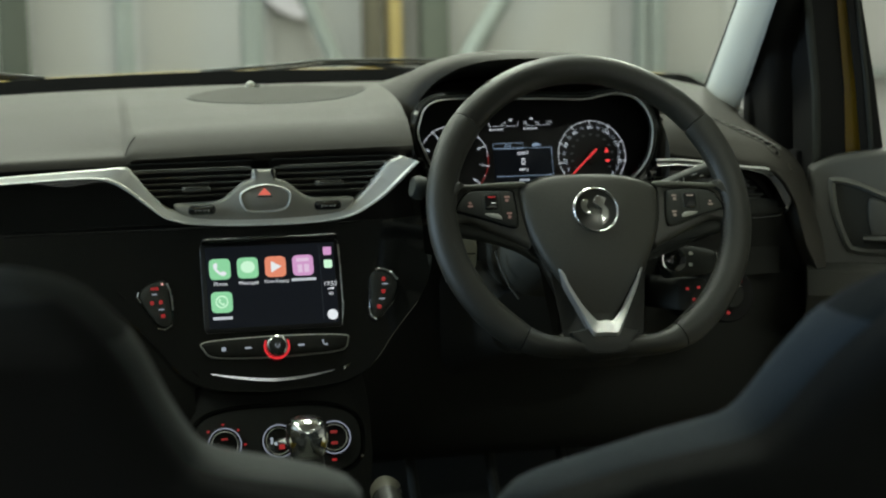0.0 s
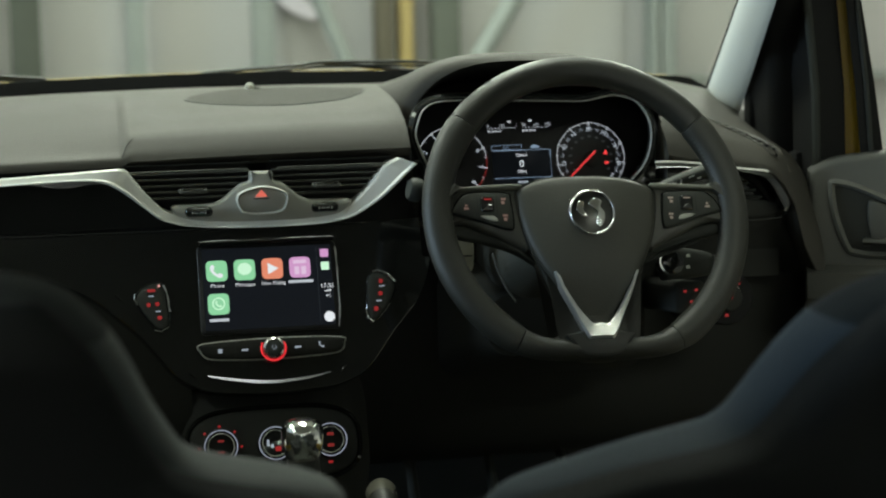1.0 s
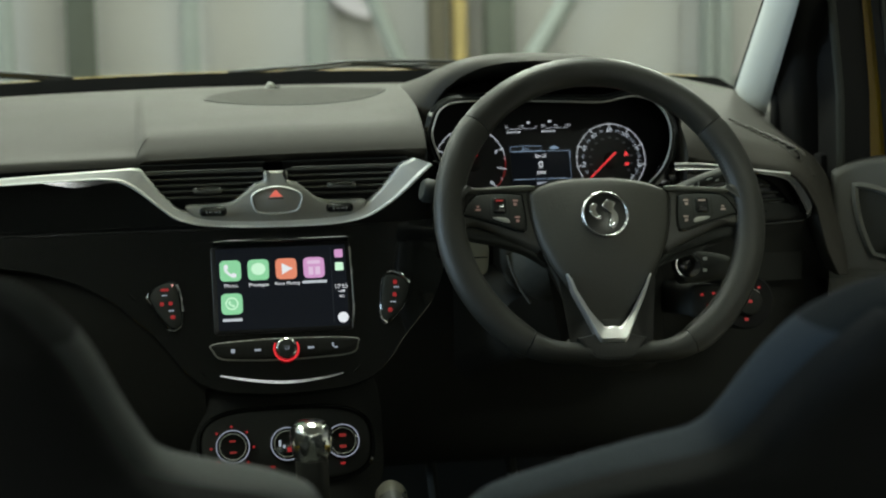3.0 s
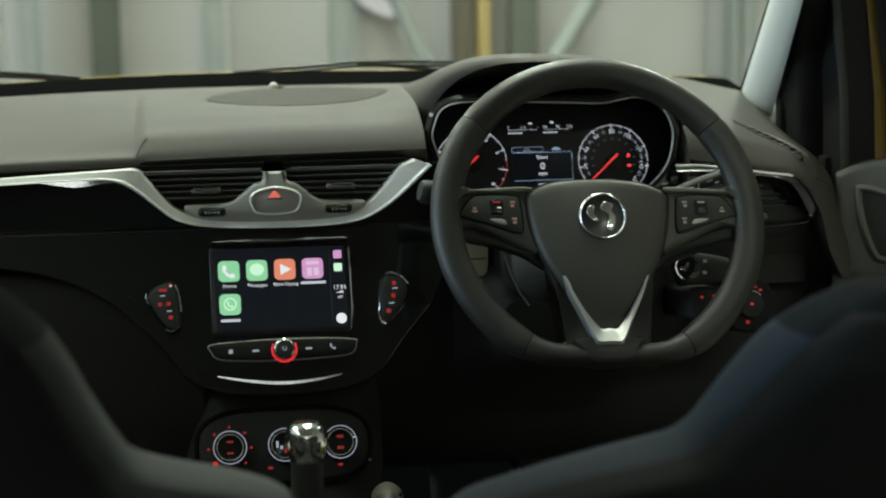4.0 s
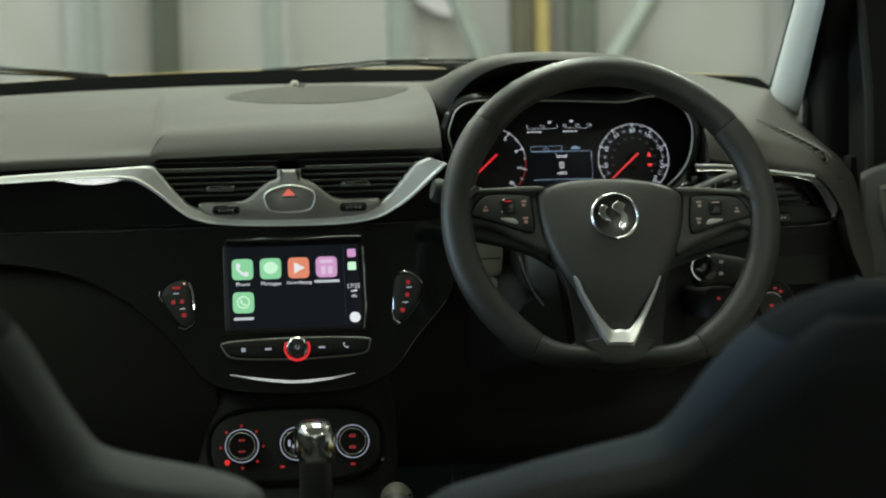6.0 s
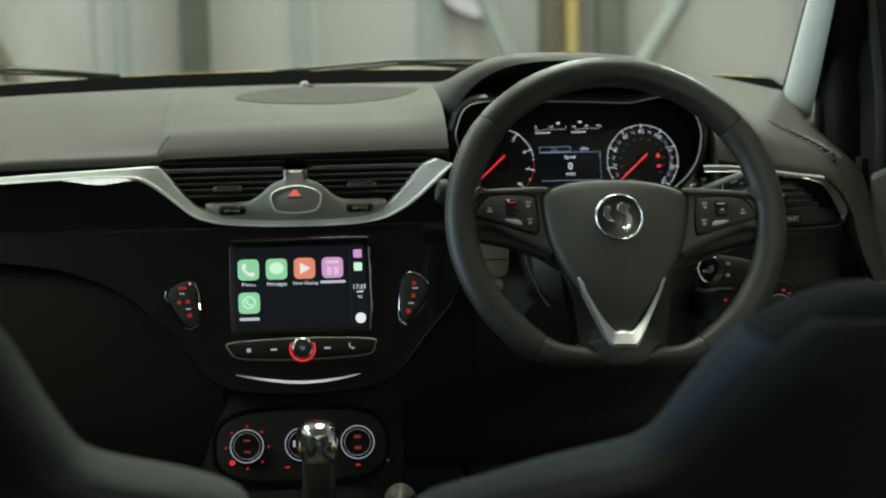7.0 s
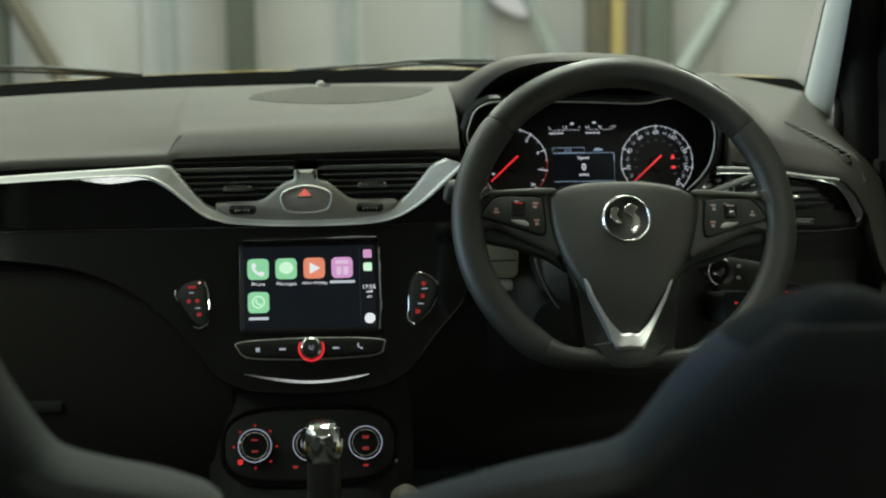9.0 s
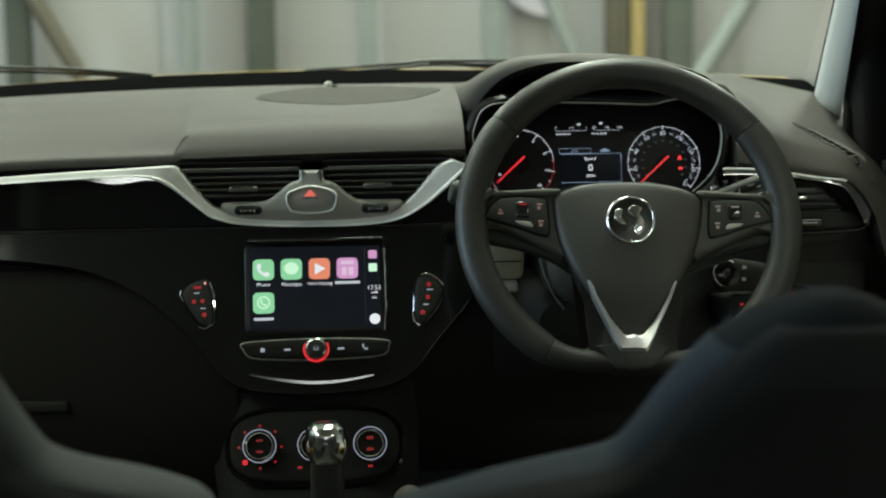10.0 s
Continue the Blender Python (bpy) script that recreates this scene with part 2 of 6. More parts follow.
def disc_stack(at, levels, n=32, cx=0.0, cy=0.0, bm=None):
    """A turned shape on the frame at: levels of (radius, height)."""
    bm = bm or bmesh.new()
    ring_faces(bm, [[at(cx + r * math.cos(2 * math.pi * i / n), cy + r * math.sin(2 * math.pi * i / n), h) for i in range(n)] for r, h in levels], True, True, True)
    return bm


def words(body, at, size, cx, cy, w=0.0006, turn=0.0, bm=None):
    """Letters of the built-in font as flat mesh, centred at (cx, cy) on the frame at."""
    curve = bpy.data.curves.new("letters", "FONT")
    curve.body, curve.size, curve.align_x, curve.align_y, curve.resolution_u = body, size, "CENTER", "CENTER", 2
    ob = bpy.data.objects.new("letters", curve)
    me = bpy.data.meshes.new_from_object(ob)
    bpy.data.objects.remove(ob)
    bpy.data.curves.remove(curve)
    own = bm or bmesh.new()
    start = len(own.verts)
    own.from_mesh(me)
    bpy.data.meshes.remove(me)
    own.verts.ensure_lookup_table()
    c, s = math.cos(turn), math.sin(turn)
    for v in own.verts[start:]:
        x, y = v.co.x, v.co.y
        v.co = at(cx + c * x - s * y, cy + s * x + c * y, w)
    return own


def flat(pts, at, w=0.0005, bm=None):
    bm = bm or bmesh.new()
    f = bm.faces.new([bm.verts.new(at(*q[:2], w)) for q in pts])
    if len(pts) > 4:
        bmesh.ops.triangulate(bm, faces=[f], ngon_method="EAR_CLIP")
    return bm


def arc_band(at, cx, cy, r0, r1, a0, a1, n=40, w=0.0006, bm=None):
    bm = bm or bmesh.new()
    rows = []
    for i in range(n + 1):
        a = radians(a0 + (a1 - a0) * i / n)
        rows.append([bm.verts.new(at(cx + r * math.cos(a), cy + r * math.sin(a), w)) for r in (r0, r1)])
    for p, q in zip(rows, rows[1:]):
        bm.faces.new((p[0], p[1], q[1], q[0]))
    return bm


def smooth_step(x, a, b):
    t = min(1, max(0, (x - a) / (b - a)))
    return t * t * (3 - 2 * t)


def interp(x, table):
    if x <= table[0][0]:
        return table[0][1]
    for (x0, y0), (x1, y1) in zip(table, table[1:]):
        if x <= x1:
            t = (x - x0) / (x1 - x0)
            return y0 + (y1 - y0) * t
    return table[-1][1]


# ---- the hall round the car ----
def hall():
    single("floor", box((-12, -9, -0.12), (12, 12, 0.0)), CONCRETE, "pale grey concrete hall floor", "floor", "structure", smooth=False)
    single("ceiling", box((-12, -9, 6.0), (12, 12, 6.1)), CEILING, "pale metal sheet hall ceiling", "ceiling", "structure", smooth=False)
    for name, lo, hi in (("wall_north", (-12, 10.0, 0), (12, 10.2, 6)), ("wall_south", (-12, -9.2, 0), (12, -9, 6)),
                         ("wall_west", (-12.2, -9, 0), (-12, 10, 6)), ("wall_east", (12, -9, 0), (12.2, 10, 6))):
        single(name, box(lo, hi), WALLMAT, "pale sheet-clad hall wall", "wall", "structure", smooth=False)
    # unseen frame added round the cool side lamp; the wall behind is solid
    win = single("added_window", box((-12.0, -1.3, 1.72), (-11.95, 2.9, 1.80), 0.005), STEEL_G, "unseen window frame added round the cool side lamp", "window", "structure")
    for lo, hi in (((-12.0, -1.3, 4.20), (-11.95, 2.9, 4.28)), ((-12.0, -1.38, 1.72), (-11.95, -1.30, 4.28)), ((-12.0, 2.9, 1.72), (-11.95, 2.98, 4.28)), ((-11.99, 0.76, 1.80), (-11.96, 0.84, 4.20))):
        part("window_frame", box(lo, hi, 0.005), STEEL_G, win)
    # wall sheets in front of the north wall, joints between them
    seam = -4.6
    north = bpy.data.objects["wall_north"]
    for k in range(14):
        w = (0.62, 0.78, 0.70)[k % 3]
        b = box((seam + 0.006, 9.985, 0.05), (seam + w - 0.006, 9.999, 5.9), 0.004)
        part("panel", b, WALLMAT, north)
        seam += w
    rail = thing("wall_rail", (0, 9.9, 0.72), "horizontal grey steel rail along the hall wall", "rail")
    part("bar", box((-6, 9.90, 0.66), (6, 9.96, 0.72), 0.006), STEEL_G, rail)

    def column(x0, x1, material, label, y=9.70, deep=0.14):
        t = thing("steel_column", ((x0 + x1) / 2, y, 0), label, "column", "steel columns")
        w = x1 - x0
        part("flange", box((x0, y, 0.02), (x1, y + 0.015, 5.95), 0.003), material, t)
        part("flange", box((x0, y + deep, 0.02), (x1, y + deep + 0.015, 5.95), 0.003), material, t)
        part("web", box(((x0 + x1) / 2 - 0.006, y + 0.0151, 0.02), ((x0 + x1) / 2 + 0.006, y + deep - 0.0001, 5.95)), material, t)
        part("base_plate", box((x0 - 0.04, y - 0.04, 0.0), (x1 + 0.04, y + deep + 0.055, 0.019)), material, t)

    for x0, x1, m, lab in ((-3.1, -2.95, STEEL_D, "dark green steel column by the hall wall"),
                           (-1.955, -1.825, STEEL_D, "dark green steel column by the hall wall"),
                           (-0.96, -0.878, STEEL_G, "slim grey steel column by the hall wall"),
                           (-0.585, -0.42, STEEL_D, "broad dark green steel column by the hall wall"),
                           (0.06, 0.165, STEEL_G, "slim grey steel column by the hall wall"),
                           (0.78, 0.90, STEEL_G, "slim grey steel column by the hall wall"),
                           (1.500, 1.600, STEEL_B, "brown painted steel column beside a yellow one"),
                           (1.640, 1.712, STEEL_Y, "yellow painted steel post beside a brown column"),
                           (1.835, 1.995, STEEL_M, "broad grey-green steel column by the hall wall"),
                           (3.17, 3.225, STEEL_G, "slim grey steel column by the hall wall"),
                           (3.24, 3.33, STEEL_G, "grey steel column by the hall wall"),
                           (4.3, 4.42, STEEL_G, "slim grey steel column by the hall wall")):
        column(x0, x1, m, lab)

    def brace(x0, z0, x1, z1, w, material, label, y=9.66):
        t = thing("diagonal_brace", (x0, y, z0), label, "brace", "diagonal braces")
        part("strut", tube([(x0, y, z0), (x1, y, z1)], w / 2, 12), material, t)
        for x, z in ((x0, z0), (x1, z1)):
            part("end_plate", box((x - 0.07, y + 0.02, z - 0.07), (x + 0.07, y + 0.035, z + 0.07), 0.003), material, t)

    brace(1.475, 0.46, 0.245, 3.4, 0.095, STEEL_G, "slanting grey steel brace against the hall wall")
    brace(1.84, 0.46, 3.87, 3.7, 0.12, STEEL_G, "slanting grey steel brace against the hall wall")
    brace(-1.425, 0.62, -2.52, 2.6, 0.10, STEEL_B, "slanting brown steel brace against the hall wall")
    # glowing plate stands in for a patch of light low on the wall sheet
    slant = spline([(-0.12, 0.10), (-0.03, 0.11), (0.05, 0.03), (0.115, -0.03), (0.10, -0.075), (0.02, -0.055), (-0.10, 0.02)], 4)
    light_patch = thing("wall_light_patch", (1.0, 9.97, 1.3), "glowing plate for a bright light patch on the hall wall", "lamp")
    # wall-coloured backing for the glowing plate
    part("housing", plate(inset(slant, -0.012), frame_at((1.06, 9.975, 1.19), (1, 0, 0), (0, 0, 1)), 0.05, 0.01), WALLMAT, light_patch)
    part("glow_plate", plate(slant, frame_at((1.06, 9.93, 1.19), (1, 0, 0), (0, 0, 1)), 0.02, 0.008), glow("patch_white", (1, 1, 0.95), 0.45), light_patch)
    # housings of the added highlight tubes, out of view
    for wx, wz, wide, watts in HIGHLIGHT_TUBES:
        w = thing("highlight_tube", (wx, -8.95, wz), "unseen tube lamp added for highlights on the dash", "lamp", "tube lamps")
        part("housing", box((wx - wide / 2 - 0.05, -8.99, wz - 0.13), (wx + wide / 2 + 0.05, -8.88, wz + 0.13), 0.01), STEEL_G, w)
    for lx, ly, lz, lw, ld, watts in LAMPS:
        t = thing("ceiling_light", (lx, ly, 5.9), "long white fluorescent hall light under the ceiling", "light", "hall lights")
        part("housing", box((lx - lw / 2, ly - ld / 2, 5.62), (lx + lw / 2, ly + ld / 2, 5.72), 0.01), STEEL_G, t)
        part("hanger", box((lx - 0.02, ly - 0.02, 5.72), (lx + 0.02, ly + 0.02, 6.0)), STEEL_G, t)


hall()


# ---- car body shell ----
def car_shell():
    car = thing("car", (0, 0.6, 0), "yellow hatchback with a black cabin, driver's door open", "car")
    part("floor_pan", box((-0.74, -1.0, 0.22), (0.74, 2.0, 0.27), 0.01), CARPET, car, "black carpeted floor")
    part("roof", box((-0.60, -0.75, 1.43), (0.62, 1.33, 1.47), 0.015), YELLOW, car)
    # headliner is out of view and acts as a fill reflector
    part("headliner", box((-0.60, -0.75, 1.40), (0.62, 1.31, 1.427), 0.008), FILL_LINER, car, "unseen headliner, made pale to bounce fill light")
    # rear: tailgate and boot sides
    part("tailgate", box((-0.70, -1.05, 0.30), (0.70, -1.0, 1.02), 0.015), LINER, car, "dark inner trim of the tailgate")
    for s in (-1, 1):
        xo, xi = s * 0.82, s * 0.745
        part("quarter_panel", box((min(xo, xi), -1.0, 0.25), (max(xo, xi), 0.35, 0.98), 0.012), DARK, car, "dark rear quarter trim")
        part("sill", box((min(xo, xi), 0.36, 0.2), (max(xo, xi), 1.95, 0.36), 0.012), YELLOW, car)
        bm = bmesh.new()
        ring_faces(bm, [[Vector((s * x, y, z)) for x, y, z in r] for r in
                        (((0.76, 0.36, 0.9), (0.83, 0.36, 0.9), (0.83, 0.46, 0.9), (0.76, 0.46, 0.9)),
                         ((0.59, 0.33, 1.40), (0.64, 0.33, 1.41), (0.64, 0.42, 1.41), (0.59, 0.42, 1.40)))], True, True, True)
        part("door_pillar", bm, DARK, car, smooth=False)
    for wx, wy in ((-0.74, 2.45), (0.74, 2.45), (-0.74, -0.35), (0.74, -0.35)):
        at = frame_at((wx, wy, 0.30), (0, 1, 0), (0, 0, 1))
        w = part("wheel", disc_stack(at, [(0.10, -0.10), (0.24, -0.10), (0.285, -0.09), (0.30, -0.06), (0.30, 0.06), (0.285, 0.09), (0.24, 0.10), (0.10, 0.08)], 40), RUBBER, car, "black tyre on the hall floor")
        part("rim", disc_stack(at, [(0.20, -0.104), (0.20, 0.104), (0.16, 0.09), (0.03, 0.09)], 32), STEEL_G, w)
    # bulkhead and scuttle
    part("bulkhead", box((-0.74, 2.02, 0.25), (0.74, 2.06, 1.0)), MATTE, car)
    # bonnet
    bm = bmesh.new()
    rows = []
    for j, (y, z) in enumerate(((2.26, 1.055), (2.27, 1.071), (2.32, 1.0780), (2.5, 1.070), (2.8, 1.02), (3.05, 0.93), (3.15, 0.80), (3.17, 0.62))):
        rows.append([Vector((x, y - (0.16 if x < 0 else 0.05) * (x / 0.75) ** 2 * (1 - j / 9), z - (0.034 if x < 0 else 0.0235) * (x / 0.75) ** 2)) for x in np.linspace(-0.76, 0.76, 25)])
    ring_faces(bm, rows, False)
    part("bonnet", bm, YELLOW, car, "yellow bonnet edge beyond the windscreen")
    for s in (-1, 1):
        part("front_wing", box((min(s * 0.77, s * 0.86), 1.90, 0.3), (max(s * 0.77, s * 0.86), 3.0, 0.93), 0.03), YELLOW, car)
    # black cowl under the glass
    bm = bmesh.new()
    rows = []
    for y, z in ((2.10, 1.045), (2.11, 1.064), (2.16, 1.070), (2.20, 1.0765), (2.235, 1.0785), (2.25, 1.03)):
        rows.append([Vector((x, y - (0.16 if x < 0 else 0.05) * (x / 0.75) ** 2, z - (0.030 if x < 0 else 0.024) * (x / 0.75) ** 2)) for x in np.linspace(-0.76, 0.76, 25)])
    ring_faces(bm, rows, False)
    part("cowl", bm, COWL, car, "black plastic cowl under the windscreen")
    # windscreen
    bm = bmesh.new()
    rows = []
    for t in np.linspace(0, 1, 9):
        rows.append([Vector((x * (0.70 - 0.08 * t), 2.17 - 0.84 * t - (0.20 - 0.10 * t) * x * x, 1.068 + 0.345 * t - 0.045 * (1 - t) * x * x + 0.02 * math.sin(math.pi * t))) for x in np.linspace(-1, 1, 21)])
    ring_faces(bm, rows, False)
    glass = part("windscreen", bm, GLASS, car, "clear sloping windscreen glass")
    glass.visible_shadow = False
    # A pillars: a broad trim face between the glass edge and the door edge
    for s in (-1, 1):
        rings, edge = [], []
        for z in np.linspace(0.985, 1.425, 14):
            k = z - 1.02
            a, b = Vector((0.739 - 0.171 * k, 2.040 - 1.444 * k)), Vector((0.737 - 0.309 * k, 1.867 - 1.625 * k))
            n = Vector((-0.93, -0.36))
            face = spline([(*q, 0) for q in (a, a.lerp(b, 0.10) + n * 0.004, a.lerp(b, 0.35) + n * 0.011, a.lerp(b, 0.65) + n * 0.012, a.lerp(b, 0.90) + n * 0.006, b)], 3, False)
            rings.append([Vector((s * q.x, q.y, z)) for q in face + [b + Vector((0.001, 0.030)), a + Vector((0.020, 0.02))]])
            edge.append((s * (a.x - 0.001), a.y - 0.002, z))
        bm = bmesh.new()
        ring_faces(bm, rings, True, True, True)
        part("pillar_trim", bm, PILLAR, car, "pale grey pillar trim")
        part("glass_seal", tube(edge, 0.0021, 8), RUBBER, car, "thin black seal along the windscreen")
        # black outer pillar with seal
        bm = bmesh.new()
        rings = []
        for x0, x1, y0, y1, z in ((0.745, 0.84, 1.76, 1.95, 0.93), (0.742, 0.83, 1.76, 1.87, 1.02), (0.722, 0.81, 1.72, 1.80, 1.12), (0.705, 0.795, 1.66, 1.74, 1.18), (0.655, 0.74, 1.36, 1.44, 1.42)):
            rings.append([Vector((s * q[0], q[1], z)) for q in rrect(x1 - x0, y1 - y0, 0.02, (x0 + x1) / 2, (y0 + y1) / 2, 3)])
        ring_faces(bm, rings, True, True, True)
        part("outer_pillar", bm, RUBBER, car, "black door aperture pillar")
        sail = [(s * 0.735, 0.93), (s * 0.735, 1.05), (s * 0.735, 1.17), (s * 0.755, 1.30), (s * 0.84, 1.30), (s * 0.86, 1.17), (s * 0.87, 1.05), (s * 0.87, 0.93)]
        part("sail_panel", plate(sail, frame_at((0, 1.85, 0), (1, 0, 0), (0, 0, 1)), 0.02, 0.004), RUBBER, car, "black sail panel beside the pillar")
    # added plate that hides the yellow jamb behind the dash end
    part("door_seal", box((0.757, 1.71, 0.36), (0.85, 1.74, 0.965), 0.006), RUBBER, car, "black plate added to close the gap beside the dash end")
    # outer skin and rear pillars
    for s in (-1, 1):
        part("rear_wing", box((min(s * 0.823, s * 0.85), -1.0, 0.28), (max(s * 0.823, s * 0.85), 0.37, 0.985), 0.01), YELLOW, car)
        bm = bmesh.new()
        ring_faces(bm, [[Vector((s * x, y, z)) for x, y, z in r] for r in
                        (((0.72, -1.0, 0.98), (0.84, -1.0, 0.98), (0.84, -0.80, 0.98), (0.72, -0.80, 0.98)),
                         ((0.55, -0.74, 1.42), (0.63, -0.74, 1.43), (0.63, -0.60, 1.43), (0.55, -0.60, 1.42)))], True, True, True)
        part("rear_pillar", bm, YELLOW, car, smooth=False)
    part("tailgate_skin", box((-0.72, -1.09, 0.40), (0.72, -1.053, 1.03), 0.015), YELLOW, car)
    part("door_skin", box((-0.858, 0.47, 0.34), (-0.832, 1.72, 0.95), 0.01), YELLOW, car)
    part("front_bumper", box((-0.80, 3.02, 0.26), (0.80, 3.19, 0.60), 0.05), YELLOW, car)
    # closed door on the passenger side
    part("passenger_door", box((-0.83, 0.47, 0.30), (-0.765, 1.62, 0.955), 0.02), DOORTRIM, car, "closed passenger door with grey inner trim")
    return car


CAR = car_shell()


def wiper(blade, arm, label):
    t = thing("wiper", (blade[1][0], 2.25, 1.07), label, "wiper", "wipers")
    line = spline([(x, 2.25, z) for x, z in blade], 8, False)
    part("blade", tube([Vector(p) for p in line], 0.0036, 8, squash=0.8), WIPER, t)
    part("rubber", tube([Vector(p) + Vector((0, -0.003, -0.0062)) for p in line], 0.0022, 6), RUBBER, t)
    part("arm", tube([Vector(p) for p in spline([(x, 2.262, z) for x, z in arm], 6, False)], 0.0050, 8, squash=0.8), WIPER, t)


wiper([(-0.60, 1.086), (-0.503, 1.091), (-0.37, 1.085), (-0.264, 1.075)], [(-0.43, 1.0895), (-0.33, 1.079), (-0.22, 1.062), (-0.12, 1.048)], "black wiper lying under the windscreen, blade down")
wiper([(-0.023, 1.078), (0.121, 1.086), (0.176, 1.090), (0.302, 1.088), (0.42, 1.083)], [(0.176, 1.088), (0.26, 1.080), (0.36, 1.066), (0.44, 1.05)], "black wiper resting across the windscreen foot")


# ---- open driver's door ----
def open_door():
    at = frame_at((0.738, 1.616, 0.0), (0.94, -0.342, 0), (0, 0, 1))     # across, up, towards the cabin
    outline = spline([(0.0, 0.945), (0.02, 0.957), (0.08, 0.968), (0.30, 0.985), (0.9, 1.01)], 5, False)
    body = [(p.x, p.y) for p in (Vector((*q[:2], 0)) for q in outline)] + [(0.92, 0.36), (0.03, 0.36), (0.012, 0.60), (0.004, 0.80), (-0.002, 0.90)]
    # opening for the handle bowl
    bm = plate(body, at, 0.05, 0.008, -0.06)
    door = part("door", bm, DOORTRIM, CAR, "open driver's door, dark grey moulded trim")
    rec = spline([(0.024, 0.926), (0.030, 0.935), (0.060, 0.930), (0.12, 0.905), (0.20, 0.88), (0.22, 0.85), (0.18, 0.830), (0.10, 0.828), (0.060, 0.832), (0.046, 0.842), (0.030, 0.885)], 6)
    # rim colour lightened for its highlight, bowl plate darkened for the recess shade
    part("handle_bezel", band(rec, inset(rec, 0.009), at, 0.006, -0.012, 0.006), SLAT, door, "raised rim round the handle bowl, lightened for its highlight")
    part("handle_bowl", plate(inset(rec, 0.0085), at, 0.003, 0, -0.011), MATTE, door, "flat plate for the handle bowl, darkened for its shade")
    part("release_flap", plate(spline([(0.078, 0.905), (0.115, 0.89), (0.13, 0.86), (0.12, 0.850), (0.085, 0.850)], 5), at, 0.006, 0.002, -0.008, 0.002), DOORTRIM, door, "grey door release flap")
    part("pull", tube([at(0.072, 0.853, 0.006), at(0.10, 0.8535, 0.018), at(0.15, 0.855, 0.024), at(0.22, 0.86, 0.02)], 0.009, 10, squash=0.6), LEATHER_FLAT, door, "dark pull handle")
    part("latch_pin", tube([at(0.128, 0.872, 0.0), at(0.128, 0.872, 0.010)], 0.004, 12), CHROME, door, "small chrome pin")
    arm = [at(-0.004, 0.818, -0.02), at(0.05, 0.82, 0.0), at(0.3, 0.823, 0.02), at(0.9, 0.83, 0.03)]
    bm = bmesh.new()
    ring_faces(bm, [[p, p + Vector((-0.012, -0.034, -0.006)), p + Vector((-0.012, -0.034, -0.04)), p + Vector((0, 0, -0.07))] for p in arm], True, True, True)
    part("armrest", bm, DOORTRIM, door, "grey padded armrest ledge")
    part("lower_panel", plate([(0.0, 0.735), (0.9, 0.74), (0.9, 0.40), (0.03, 0.40)], at, 0.02, 0.006, -0.02), DARK, door, "black lower door trim")
    # window frame of the door and painted jamb
    fr = [Vector((0.8215, 1.641, 0.93)), Vector((0.8205, 1.641, 0.97)), Vector((0.8120, 1.641, 1.06)), Vector((0.797, 1.641, 1.175)), Vector((0.765, 1.641, 1.36))]
    bm = bmesh.new()
    ring_faces(bm, [[p, p + Vector((w, -0.006, 0)), p + Vector((w + 0.006, 0.010, 0)), p + Vector((0.010, 0.014, 0))] for p, w in zip(fr, (0.032, 0.031, 0.026, 0.020, 0.02))], True, True, True)
    part("window_frame", bm, RUBBER, door, "black window frame")
    part("window_seal", tube([p + Vector((0.014, -0.006, 0)) for p in fr], 0.0035, 8), DARK, door, "rubber window seal")
    shell = [(-0.0, 0.93), (0.9, 0.985), (0.9, 0.3), (0.03, 0.3)]
    part("outer_skin", plate(shell, at, 0.03, 0.006, -0.12), YELLOW, door, "yellow painted outer skin")
    return door


open_door()


def jamb():
    t = CAR
    bm = bmesh.new()
    ring_faces(bm, [[Vector((x0, 1.675, z)), Vector((x1, 1.665, z)), Vector((x1 + 0.01, 1.72, z)), Vector((x0, 1.73, z))] for x0, x1, z in
                    ((0.822, 0.88, 0.3), (0.818, 0.868, 0.75), (0.812, 0.852, 0.95), (0.809, 0.838, 1.05), (0.797, 0.822, 1.17), (0.765, 0.79, 1.35))], True, True, True)
    part("door_jamb", bm, YELLOW, t, "yellow painted door jamb")
    bm = bmesh.new()
    ring_faces(bm, [[Vector((x0, 1.66, z)), Vector((x1, 1.665, z)), Vector((x1, 1.74, z)), Vector((x0, 1.74, z))] for x0, x1, z in
                    ((0.775, 0.821, 0.3), (0.766, 0.811, 0.95), (0.764, 0.808, 1.05), (0.752, 0.796, 1.17), (0.71, 0.764, 1.35))], True, True, True)
    part("door_seal", bm, RUBBER, t, "black rubber door seal")
    part("seal_lip", tube([(0.766, 1.655, 0.5), (0.764, 1.655, 0.95), (0.762, 1.655, 1.05), (0.748, 1.655, 1.18), (0.71, 1.655, 1.35)], 0.006, 8), DARK, t, "grey lip of the door seal")


jamb()


# ---- dashboard ----
DASH = thing("dashboard", (0, 1.8, 0.5), "black and grey car dashboard with satin silver trim", "dashboard")
FRONT = frame_at((0, 1.595, 0), (1, 0, 0), (0, 0, 1))           # upright fascia plane: x, z, towards the cabin
STACK = frame_at((0, 1.575, 0.86), (1, 0, 0), (0, 0.330, 0.944))  # leaning centre stack


def stack_v(z):
    return (z - 0.86) / 0.944


EDGE = [(-0.78, 0.965), (-0.60, 0.972), (-0.379, 0.983), (-0.316, 0.985), (-0.18, 0.9875), (-0.168, 0.988), (-0.158, 0.9945), (0.0, 0.998), (0.20, 1.000), (0.50, 0.985), (0.55, 0.974), (0.60, 0.966), (0.635, 0.9595), (0.653, 0.957), (0.672, 0.954), (0.6875, 0.942), (0.700, 0.926), (0.709, 0.909), (0.716, 0.885), (0.73, 0.83), (0.755, 0.80)]
